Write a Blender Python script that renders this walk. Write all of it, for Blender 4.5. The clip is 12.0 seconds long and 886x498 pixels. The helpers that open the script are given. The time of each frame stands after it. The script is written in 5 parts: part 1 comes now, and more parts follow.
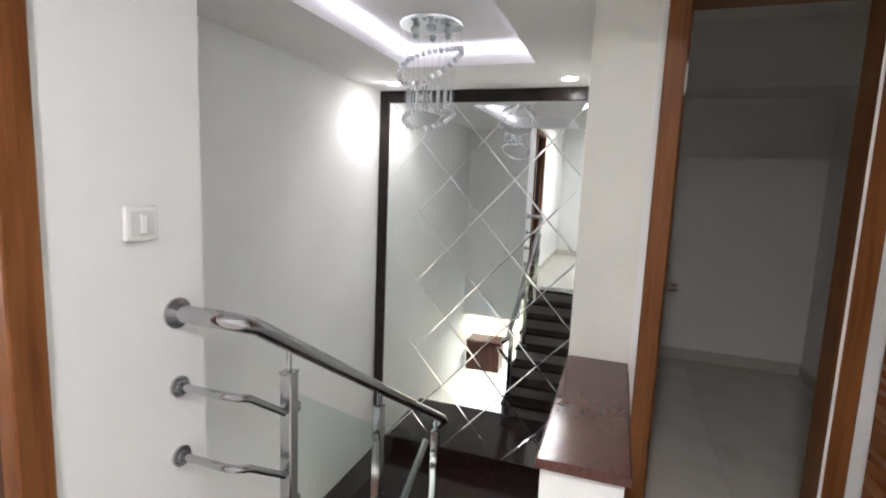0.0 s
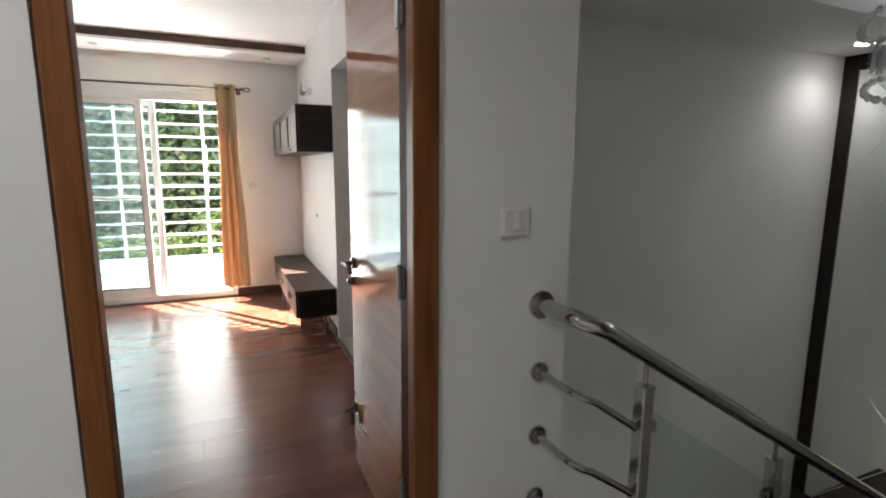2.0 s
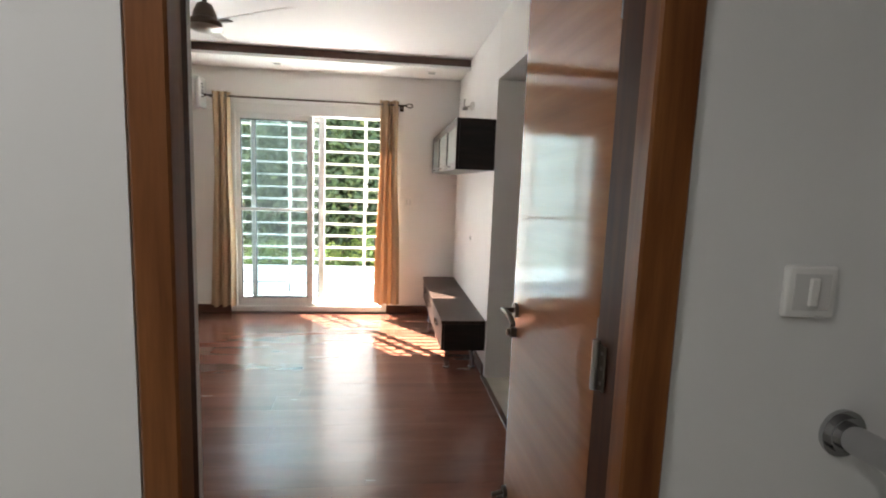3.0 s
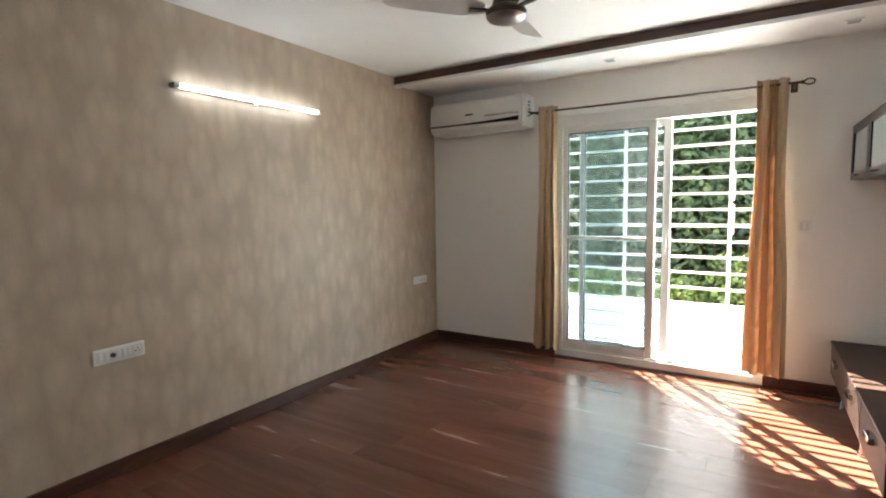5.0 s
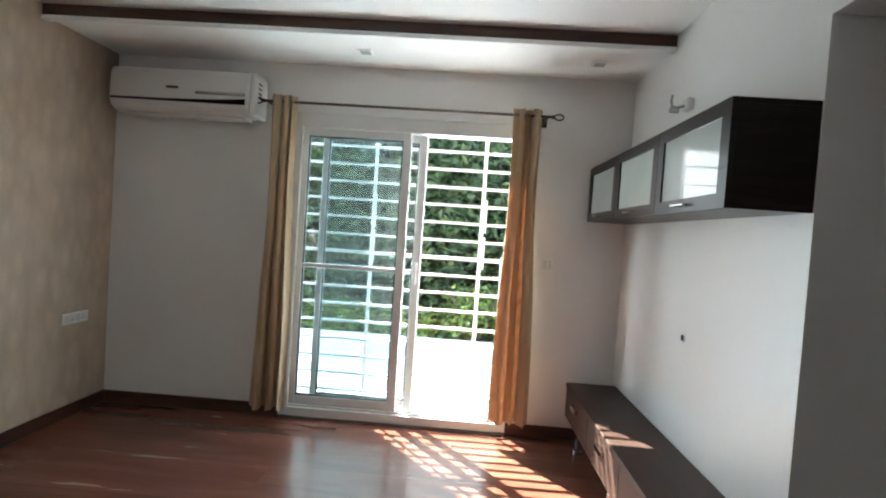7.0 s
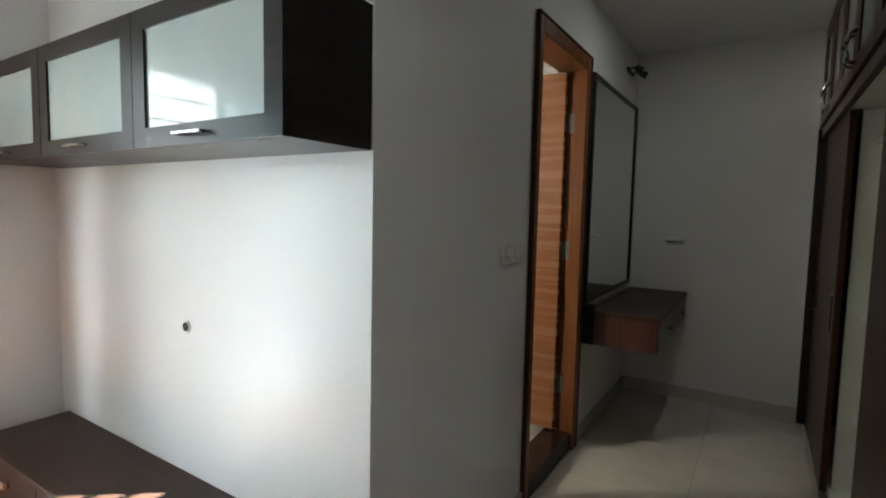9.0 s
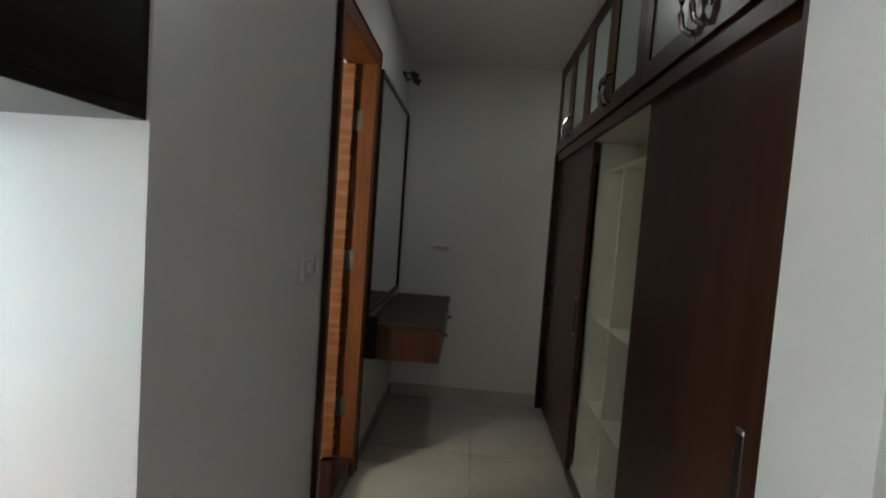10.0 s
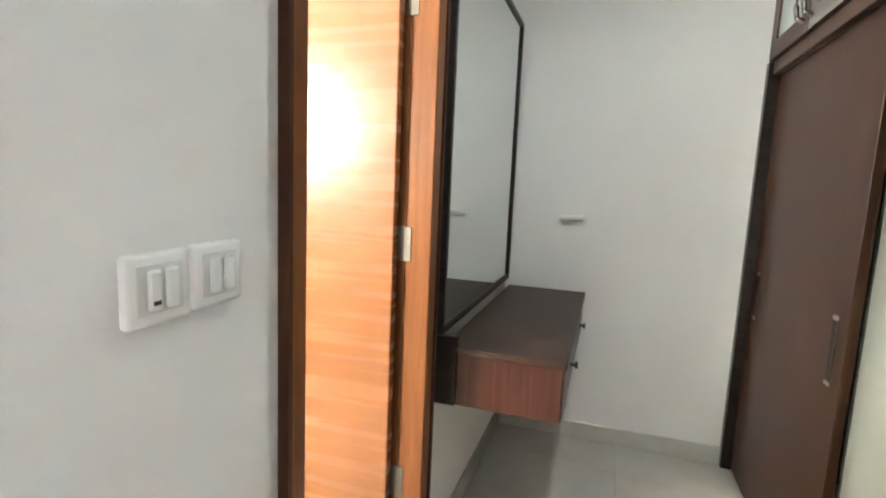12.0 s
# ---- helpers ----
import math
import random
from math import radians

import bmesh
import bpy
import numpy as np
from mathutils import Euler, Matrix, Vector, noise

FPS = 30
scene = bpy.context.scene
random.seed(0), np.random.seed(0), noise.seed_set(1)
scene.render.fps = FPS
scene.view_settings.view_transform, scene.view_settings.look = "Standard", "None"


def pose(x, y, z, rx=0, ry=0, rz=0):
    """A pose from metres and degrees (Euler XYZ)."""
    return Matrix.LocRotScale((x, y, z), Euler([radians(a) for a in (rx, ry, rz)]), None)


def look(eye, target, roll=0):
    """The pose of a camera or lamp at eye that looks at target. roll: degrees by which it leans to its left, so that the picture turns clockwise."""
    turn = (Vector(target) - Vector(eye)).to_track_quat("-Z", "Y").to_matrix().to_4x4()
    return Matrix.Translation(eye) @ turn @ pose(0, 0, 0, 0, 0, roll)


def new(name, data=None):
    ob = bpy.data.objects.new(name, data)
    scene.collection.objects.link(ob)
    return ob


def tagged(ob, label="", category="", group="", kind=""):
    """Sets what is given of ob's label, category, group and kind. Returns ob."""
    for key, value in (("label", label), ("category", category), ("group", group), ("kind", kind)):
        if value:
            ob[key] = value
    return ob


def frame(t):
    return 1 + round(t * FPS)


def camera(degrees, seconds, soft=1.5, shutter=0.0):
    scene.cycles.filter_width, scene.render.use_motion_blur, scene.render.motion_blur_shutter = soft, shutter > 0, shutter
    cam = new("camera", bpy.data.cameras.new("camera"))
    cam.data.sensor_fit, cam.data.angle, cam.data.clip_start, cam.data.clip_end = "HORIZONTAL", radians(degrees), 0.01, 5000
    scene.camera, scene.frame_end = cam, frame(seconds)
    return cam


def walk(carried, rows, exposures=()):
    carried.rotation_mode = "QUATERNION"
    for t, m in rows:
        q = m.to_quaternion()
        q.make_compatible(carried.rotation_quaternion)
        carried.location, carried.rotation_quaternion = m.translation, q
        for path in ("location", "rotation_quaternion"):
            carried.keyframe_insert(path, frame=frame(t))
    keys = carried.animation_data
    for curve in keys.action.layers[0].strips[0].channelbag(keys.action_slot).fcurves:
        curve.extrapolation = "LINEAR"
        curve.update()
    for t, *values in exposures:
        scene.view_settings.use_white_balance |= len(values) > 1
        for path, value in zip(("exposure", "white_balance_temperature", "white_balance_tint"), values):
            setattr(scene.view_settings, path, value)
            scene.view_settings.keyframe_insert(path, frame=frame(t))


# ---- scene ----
cam = camera(83.0, 12.0, soft=2.0)

PATH = [
    (0, (1.475, -1.13, 1.318), (3.347, -0.478, 1.055), 2.4),
    (0.3, (1.473, -1.157, 1.323), (3.274, -0.334, 1.047), 1.9),
    (0.5, (1.486, -1.186, 1.312), (3.231, -0.244, 1.035), 1.1),
    (0.7, (1.481, -1.193, 1.314), (3.157, -0.14, 1.029), 1.2),
    (1, (1.476, -1.243, 1.316), (3.035, -0.027, 1.019), 1.5),
    (1.5, (1.548, -1.272, 1.325), (2.755, 0.291, 1.008), 0.8),
    (2, (1.65, -1.22, 1.334), (2.44, 0.589, 1.015), 0.3),
    (2.5, (1.681, -1.008, 1.311), (2.178, 0.907, 1.017), 1.0),
    (3, (1.693, -0.753, 1.341), (1.928, 1.217, 1.086), 2.1),
    (3.5, (1.749, -0.457, 1.334), (1.587, 1.524, 1.112), 0.7),
    (5.5, (1.568, 0.365, 1.346), (0.437, 2.006, 1.179), -0.7),
    (6, (1.462, 0.553, 1.36), (0.474, 2.288, 1.241), 2.2),
    (6.5, (1.406, 0.773, 1.351), (0.808, 2.68, 1.279), 4.4),
    (7, (1.378, 1.028, 1.312), (1.295, 3.026, 1.248), 3.9),
    (7.5, (1.386, 1.246, 1.312), (1.858, 3.185, 1.183), 2.6),
    (9.5, (1.567, 1.957, 1.309), (3.472, 2.55, 1.174), 2.3),
    (10, (1.695, 2.095, 1.334), (3.689, 2.196, 1.214), 4.1),
    (10.5, (1.925, 2.115, 1.303), (3.917, 2.016, 1.149), 4.0),
    (11, (2.199, 2.124, 1.294), (4.189, 2.036, 1.112), 3.1),
    (11.5, (2.508, 2.141, 1.29), (4.49, 2.307, 1.076), 3.6),
    (12, (2.797, 2.12, 1.279), (4.682, 2.737, 1.018), 2.5),
]

EXPOSURES = [(0, 6.45, 6700, 16), (0.5, 5.85, 6800, 16), (1, 5.15, 6900, 16), (1.5, 4.75, 6900, 14), (2, 4.65, 6900, 13), (2.5, 4.58, 7000, 13),
             (3, 4.5, 7000, 13), (3.5, 4.65, 7200, 13), (5.5, 4.1, 6700, 8), (6, 3.95, 6600, 8), (6.5, 3.8, 6500, 8), (7, 3.85, 6200, 6),
             (7.5, 3.9, 6050, 4), (9.5, 4.45, 6200, 4), (10, 4.35, 6200, 3), (10.5, 5.15, 6300, 3), (11, 6.62, 6300, 4), (11.5, 7.25, 6200, 3),
             (12, 7.05, 6050, 4)]
walk(cam, [(t, look(eye, target, roll)) for t, eye, target, roll in PATH], EXPOSURES)

# ---------------------------------------------------------------- world, sun, lights
SUN_DIR = Vector((0.61 * 0.68, -0.79 * 0.68, -0.73))
world = bpy.data.worlds.new("sky")
scene.world = world
world.use_nodes = True
wn = world.node_tree
sky = wn.nodes.new("ShaderNodeTexSky")
sky.sky_type, sky.sun_disc = "NISHITA", False
sky.sun_elevation, sky.sun_rotation = radians(47), radians(-37.7)
wn.links.new(sky.outputs[0], wn.nodes["Background"].inputs[0])
wn.nodes["Background"].inputs[1].default_value = 0.15


def lamp(name, kind, m, energy, color=(1, 1, 1), size=0.1, size_y=None, spread=None, blend=None, angle=None):
    data = bpy.data.lights.new(name, kind)
    data.energy, data.color = energy, color
    if kind == "AREA":
        data.size = size
        if size_y:
            data.shape, data.size_y = "RECTANGLE", size_y
        if spread:
            data.spread = radians(spread)
    elif kind == "SPOT":
        data.shadow_soft_size, data.spot_size, data.spot_blend = size, radians(spread), blend
    elif kind == "SUN":
        data.angle = radians(angle)
    else:
        data.shadow_soft_size = size
    ob = new(name, data)
    ob.matrix_world = m
    return ob


lamp("sun", "SUN", look((0, 0, 0), SUN_DIR), 5.0, (1, 0.95, 0.87), angle=0.5)
# the sky's light through the balcony door, just outside the grille
lamp("window_skylight", "AREA", look((0.95, 4.58, 1.15), (0.95, 0, 1.0)), 2.7, (0.93, 0.97, 1.0), 1.45, 1.7)
# stair hall: two recessed downlights
for sx, sy in ((4.95, 0.52), (4.95, -0.75)):
    lamp("downlight_beam", "SPOT", look((sx, sy, 2.005), (sx, sy, 0)), 0.22, (0.97, 0.98, 1.0), 0.03, spread=150, blend=0.8)
# hall downlight over the landing behind the walker
lamp("landing_beam", "AREA", look((0.75, -1.0, 2.43), (0.75, -1.0, 0)), 0.54, (0.95, 0.97, 1.0), 0.12, spread=168)
# bathroom wall bulb, the light on the dressing-area ceiling, and the lit floor below the stairs
lamp("bathroom_bulb", "POINT", pose(2.72, 3.85, 1.6), 1.8, (1.0, 0.9, 0.76), size=0.1)
lamp("dressing_downlight", "AREA", look((4.2, 2.02, 2.425), (4.2, 2.02, 0)), 0.062, (1.0, 0.97, 0.92), 0.07)
lamp("lower_hall_light", "AREA", look((1.5, -0.4, -0.3), (1.5, -0.2, -3)), 0.9, (1.0, 0.9, 0.76), 0.5)

# ---------------------------------------------------------------- materials


def mat(name, base=(0.8, 0.8, 0.8), rough=0.5, metal=0.0, spec=0.5):
    m = bpy.data.materials.new(name)
    m.use_nodes = True
    b = m.node_tree.nodes["Principled BSDF"]
    b.inputs["Base Color"].default_value = (*base, 1)
    b.inputs["Roughness"].default_value = rough
    b.inputs["Metallic"].default_value = metal
    b.inputs["Specular IOR Level"].default_value = spec
    return m


def node(m, kind, **values):
    n = m.node_tree.nodes.new(kind)
    for key, value in values.items():
        n.inputs[key].default_value = value
    return n


def link(m, a, b):
    m.node_tree.links.new(a, b)


def coords(m, scale=(1, 1, 1), rot=(0, 0, 0), per_object=False):
    tc = node(m, "ShaderNodeTexCoord")
    mp = node(m, "ShaderNodeMapping", Scale=scale, Rotation=rot)
    link(m, tc.outputs["Object"], mp.inputs["Vector"])
    if per_object:
        info = node(m, "ShaderNodeObjectInfo")
        add = node(m, "ShaderNodeVectorMath")
        mul = node(m, "ShaderNodeMath")
        mul.operation = "MULTIPLY"
        mul.inputs[1].default_value = 37.0
        link(m, info.outputs["Random"], mul.inputs[0])
        link(m, mp.outputs[0], add.inputs[0])
        link(m, mul.outputs[0], add.inputs[1])
        return add.outputs[0]
    return mp.outputs[0]


def ramp(m, fac, stops):
    r = node(m, "ShaderNodeValToRGB")
    e = r.color_ramp.elements
    while len(e) < len(stops):
        e.new(0.5)
    for el, (p, c) in zip(e, stops):
        el.position, el.color = p, (*c, 1)
    link(m, fac, r.inputs[0])
    return r.outputs[0]


def noise_tex(m, vec, scale, detail=4, rough=0.55, dist=0.0):
    n = node(m, "ShaderNodeTexNoise", Scale=scale, Detail=detail, Roughness=rough, Distortion=dist)
    link(m, vec, n.inputs["Vector"])
    return n.outputs["Fac"]


def bump(m, height, strength, distance=0.002):
    b = node(m, "ShaderNodeBump", Strength=strength, Distance=distance)
    link(m, height, b.inputs["Height"])
    link(m, b.outputs[0], m.node_tree.nodes["Principled BSDF"].inputs["Normal"])


def base(m, color):
    link(m, color, m.node_tree.nodes["Principled BSDF"].inputs["Base Color"])


def roughness(m, fac, lo, hi):
    r = node(m, "ShaderNodeMapRange")
    r.inputs["To Min"].default_value, r.inputs["To Max"].default_value = lo, hi
    link(m, fac, r.inputs["Value"])
    link(m, r.outputs[0], m.node_tree.nodes["Principled BSDF"].inputs["Roughness"])


def mix(m, fac, a, b, mode="MIX"):
    n = m.node_tree.nodes.new("ShaderNodeMix")
    n.data_type, n.blend_type = "RGBA", mode
    if isinstance(fac, (int, float)):
        n.inputs[0].default_value = fac
    else:
        link(m, fac, n.inputs[0])
    for sock, v in ((n.inputs[6], a), (n.inputs[7], b)):
        if isinstance(v, tuple):
            sock.default_value = (*v, 1)
        else:
            link(m, v, sock)
    return n.outputs[2]


def paint(name, lo, hi, rough=0.6, grain=0.25):
    m = mat(name, hi, rough)
    v = coords(m)
    base(m, ramp(m, noise_tex(m, v, 1.3, 5), [(0.3, lo), (0.7, hi)]))
    f = noise_tex(m, v, 140, 3)
    bump(m, f, grain, 0.001)
    roughness(m, noise_tex(m, v, 6, 3), rough - 0.08, rough + 0.08)
    return m


def wood(name, dark, mid, light, scale=(1, 1, 1), rough=0.35, per_object=True, coarse=3.0, lo=0.3, hi=0.7, fleck=0.6, warp=0.6, relief=0.08, sheen=1.0):
    """Grain runs along the axis with the small scale."""
    m = mat(name, mid, rough)
    v = coords(m, scale, per_object=per_object)
    a = noise_tex(m, v, coarse, 6, 0.55, warp)
    fine = noise_tex(m, v, coarse * 9, 3, 0.6)
    col = ramp(m, a, [(lo, dark), (0.5, mid), (hi, light)])
    fcol = ramp(m, fine, [(0.3, (0.75, 0.75, 0.75)), (0.7, (1.0, 1.0, 1.0))])
    base(m, mix(m, fleck, col, fcol, "MULTIPLY"))
    bump(m, fine, relief, 0.001)
    roughness(m, a, rough - 0.06 * sheen, rough + 0.08 * sheen)
    return m


M = {}
M["white"] = paint("white_wall_paint", (0.79, 0.78, 0.755), (0.84, 0.83, 0.81))
M["hall_white"] = paint("hall_wall_paint", (0.74, 0.75, 0.74), (0.8, 0.81, 0.8))
M["satin_white"] = paint("satin_wall_paint", (0.79, 0.785, 0.765), (0.84, 0.835, 0.82), 0.34, 0.0)
M["satin_white"].node_tree.nodes["Principled BSDF"].inputs["Specular IOR Level"].default_value = 0.9
M["ceiling"] = paint("ceiling_paint", (0.81, 0.8, 0.785), (0.85, 0.845, 0.83), 0.7)

# beige wallpaper with hanging leaf shapes
m = M["wallpaper"] = mat("leaf_wallpaper", (0.45, 0.38, 0.3), 0.5)
v = coords(m, (1, 8.0, 4.2))
vor = node(m, "ShaderNodeTexVoronoi", Scale=1.0, Randomness=0.75)
link(m, v, vor.inputs["Vector"])
leaf = ramp(m, vor.outputs["Distance"], [(0.1, (0.585, 0.485, 0.38)), (0.42, (0.55, 0.45, 0.35)), (0.7, (0.49, 0.395, 0.3))])
v2 = coords(m, (1, 15.0, 6.5))
vor2 = node(m, "ShaderNodeTexVoronoi", Scale=1.0, Randomness=0.9)
link(m, v2, vor2.inputs["Vector"])
leaf2 = ramp(m, vor2.outputs["Distance"], [(0.15, (1.05, 1.05, 1.05)), (0.6, (0.8, 0.8, 0.8))])
fib = ramp(m, noise_tex(m, coords(m, (1, 60, 5)), 3, 3), [(0.3, (0.93, 0.93, 0.93)), (0.7, (1.0, 1.0, 1.0))])
base(m, mix(m, 1.0, mix(m, 0.55, leaf, leaf2, "MULTIPLY"), fib, "MULTIPLY"))
bump(m, noise_tex(m, coords(m, (1, 80, 30)), 3, 3), 0.15, 0.001)

M["plank"] = wood("laminate_plank", (0.115, 0.042, 0.026), (0.15, 0.057, 0.036), (0.19, 0.077, 0.05), (0.7, 5, 5), 0.24, True, 1.6, fleck=0.3, warp=0.3, relief=0.03)
m = M["plank"]
info = node(m, "ShaderNodeObjectInfo")
tone = ramp(m, info.outputs["Random"], [(0.0, (0.86, 0.86, 0.86)), (1.0, (1.08, 1.06, 1.04))])
old = m.node_tree.nodes["Principled BSDF"].inputs["Base Color"].links[0].from_socket
base(m, mix(m, 1.0, old, tone, "MULTIPLY"))
M["joint"] = mat("dark_joint", (0.02, 0.009, 0.006), 0.7)
M["grout"] = paint("tile_grout", (0.44, 0.42, 0.37), (0.5, 0.475, 0.42), 0.8)

m = M["tile"] = mat("vitrified_tile", (0.55, 0.52, 0.46), 0.12)
v = coords(m, per_object=True)
base(m, ramp(m, noise_tex(m, v, 3.5, 7, 0.65, 0.5), [(0.3, (0.5, 0.475, 0.42)), (0.5, (0.56, 0.535, 0.475)), (0.75, (0.61, 0.585, 0.525))]))
roughness(m, noise_tex(m, v, 9, 3), 0.1, 0.22)

M["teak"] = wood("orange_teak_frame", (0.13, 0.043, 0.014), (0.195, 0.07, 0.023), (0.255, 0.1, 0.035), (18, 18, 1.1), 0.32, False, 1.6)
M["teak"].node_tree.nodes["Principled BSDF"].inputs["Specular IOR Level"].default_value = 0.2
M["teak_leaf"] = wood("teak_veneer", (0.21, 0.076, 0.024), (0.238, 0.089, 0.0295), (0.265, 0.102, 0.035), (0.7, 0.7, 16), 0.27, False, 1.3, fleck=0.2, warp=0.1, relief=0.005, sheen=0.3)
M["teak_gloss"] = wood("polished_teak_veneer", (0.27, 0.108, 0.042), (0.3, 0.125, 0.05), (0.33, 0.145, 0.06), (0.7, 0.7, 16), 0.085, False, 1.3, fleck=0.2, warp=0.1, relief=0.002, sheen=0.2)
# dark teak edges; darkened further to hold the shade beside the bedroom leaf
M["teak_dark_and_gap"] = wood("dark_teak_and_gap_shade", (0.035, 0.012, 0.006), (0.055, 0.02, 0.009), (0.08, 0.03, 0.013), (18, 18, 1.1), 0.6, False, 1.6)
M["teak_dark_and_gap"].node_tree.nodes["Principled BSDF"].inputs["Specular IOR Level"].default_value = 0.2
M["skirting"] = wood("skirting_wood", (0.045, 0.017, 0.01), (0.07, 0.026, 0.015), (0.1, 0.04, 0.022), (1.5, 1.5, 14), 0.35, False, 2)
M["wenge"] = wood("wenge_laminate", (0.008, 0.0055, 0.005), (0.014, 0.0095, 0.008), (0.026, 0.017, 0.014), (1.2, 1.2, 16), 0.3, False, 2)
M["wenge"].node_tree.nodes["Principled BSDF"].inputs["Specular IOR Level"].default_value = 0.3
M["wenge_top"] = wood("wenge_top_laminate", (0.028, 0.015, 0.01), (0.042, 0.023, 0.016), (0.062, 0.036, 0.026), (14, 1.2, 1), 0.4, False, 2)
M["wenge_top"].node_tree.nodes["Principled BSDF"].inputs["Specular IOR Level"].default_value = 0.25
M["walnut"] = wood("walnut_laminate", (0.03, 0.0105, 0.005), (0.048, 0.0175, 0.0085), (0.076, 0.03, 0.015), (12, 12, 0.7), 0.36, False, 1.6)
M["walnut"].node_tree.nodes["Principled BSDF"].inputs["Specular IOR Level"].default_value = 0.3
M["redwood"] = wood("reddish_laminate", (0.04, 0.0112, 0.0062), (0.066, 0.021, 0.0128), (0.108, 0.04, 0.026), (16, 16, 0.8), 0.32, False, 1.8)
M["carcass"] = paint("white_carcass_laminate", (0.72, 0.74, 0.66), (0.78, 0.8, 0.72), 0.4, 0.05)

m = M["granite"] = mat("brown_granite", (0.09, 0.035, 0.03), 0.1)
v = coords(m)
base(m, ramp(m, noise_tex(m, v, 60, 6, 0.7), [(0.3, (0.075, 0.026, 0.021)), (0.52, (0.095, 0.034, 0.028)), (0.7, (0.115, 0.044, 0.037))]))
roughness(m, noise_tex(m, v, 4, 2), 0.15, 0.2)
m = M["black_granite"] = mat("dark_granite", (0.02, 0.014, 0.013), 0.12)
v = coords(m)
base(m, ramp(m, noise_tex(m, v, 80, 6, 0.7), [(0.35, (0.013, 0.008, 0.007)), (0.55, (0.026, 0.014, 0.012)), (0.75, (0.05, 0.03, 0.026))]))

m = M["grey_granite"] = mat("grey_granite", (0.15, 0.14, 0.13), 0.35)
base(m, ramp(m, noise_tex(m, coords(m), 70, 6, 0.7), [(0.3, (0.11, 0.1, 0.095)), (0.7, (0.2, 0.185, 0.17))]))

m = M["chrome"] = mat("polished_steel", (0.47, 0.47, 0.48), 0.09, 1.0)
roughness(m, noise_tex(m, coords(m), 30, 3), 0.06, 0.16)
m = M["brushed"] = mat("brushed_steel", (0.4, 0.39, 0.37), 0.3, 1.0)
roughness(m, noise_tex(m, coords(m), 60, 3), 0.22, 0.4)
M["hinge_steel"] = mat("dull_hinge_steel", (0.2, 0.185, 0.165), 0.42, 1.0)
M["bronze"] = mat("dark_bronze", (0.09, 0.07, 0.055), 0.35, 0.9)
M["black"] = mat("black_plastic", (0.012, 0.012, 0.013), 0.35)
M["dark_slot"] = mat("dark_slot", (0.01, 0.01, 0.01), 0.6)
M["grey_plastic"] = mat("grey_plastic", (0.67, 0.67, 0.655), 0.35)
M["plastic"] = mat("white_plastic", (0.8, 0.8, 0.78), 0.3)
m = M["ac_plastic"] = mat("ac_white_plastic", (0.74, 0.73, 0.71), 0.28)
base(m, ramp(m, noise_tex(m, coords(m), 2, 3), [(0.3, (0.7, 0.69, 0.67)), (0.7, (0.76, 0.75, 0.73))]))
M["upvc"] = paint("white_upvc", (0.74, 0.75, 0.74), (0.8, 0.81, 0.8), 0.3, 0.03)
M["grille"] = paint("white_grille_paint", (0.72, 0.73, 0.72), (0.8, 0.81, 0.8), 0.4, 0.1)
M["rubber"] = mat("grey_gasket", (0.1, 0.11, 0.11), 0.6)
M["mirror"] = mat("mirror_silver", (0.84, 0.88, 0.87), 0.015, 1.0)
M["mirror_bevel"] = mat("mirror_bevel", (0.9, 0.93, 0.93), 0.06, 1.0)
m = M["frost"] = mat("frosted_glass", (0.55, 0.62, 0.6), 0.3)
m.node_tree.nodes["Principled BSDF"].inputs["Coat Weight"].default_value = 1.0
m.node_tree.nodes["Principled BSDF"].inputs["Coat Roughness"].default_value = 0.015
base(m, ramp(m, noise_tex(m, coords(m), 3, 3), [(0.3, (0.36, 0.43, 0.41)), (0.7, (0.43, 0.5, 0.48))]))


def glass(name, tint, rough=0.0, dust=0.0):
    g = bpy.data.materials.new(name)
    g.use_nodes = True
    nt = g.node_tree
    nt.nodes.remove(nt.nodes["Principled BSDF"])
    tr, gl = nt.nodes.new("ShaderNodeBsdfTransparent"), nt.nodes.new("ShaderNodeBsdfGlossy")
    mx = nt.nodes.new("ShaderNodeMixShader")
    tr.inputs[0].default_value = (*tint, 1)
    gl.inputs["Roughness"].default_value = rough
    mx.inputs[0].default_value = 0.05
    nt.links.new(tr.outputs[0], mx.inputs[1])
    nt.links.new(gl.outputs[0], mx.inputs[2])
    film = nt.nodes.new("ShaderNodeBsdfTranslucent")
    film.inputs[0].default_value = (0.8, 0.82, 0.82, 1)
    dusty = nt.nodes.new("ShaderNodeMixShader")
    dusty.inputs[0].default_value = dust
    nt.links.new(mx.outputs[0], dusty.inputs[1])
    nt.links.new(film.outputs[0], dusty.inputs[2])
    nt.links.new(dusty.outputs[0], nt.nodes["Material Output"].inputs[0])
    return g


M["pane"] = glass("tinted_pane", (0.84, 0.905, 0.912), dust=0.004)
M["balustrade_glass"] = glass("balustrade_glass", (0.9, 0.95, 0.94))
M["crystal"] = mat("crystal", (0.95, 0.97, 1.0), 0.03)
M["crystal"].node_tree.nodes["Principled BSDF"].inputs["Transmission Weight"].default_value = 0.5


def glow(name, color, strength):
    g = mat(name, color, 0.4)
    b = g.node_tree.nodes["Principled BSDF"]
    b.inputs["Emission Color"].default_value = (*color, 1)
    b.inputs["Emission Strength"].default_value = strength
    return g


M["tube"] = glow("tube_light_glow", (0.84, 0.92, 1.0), 0.55)
M["spot_glow"] = glow("downlight_glow", (1.0, 1.0, 1.0), 1.5)
M["cove"] = glow("cove_led_strip", (0.84, 0.86, 1.0), 0.032)

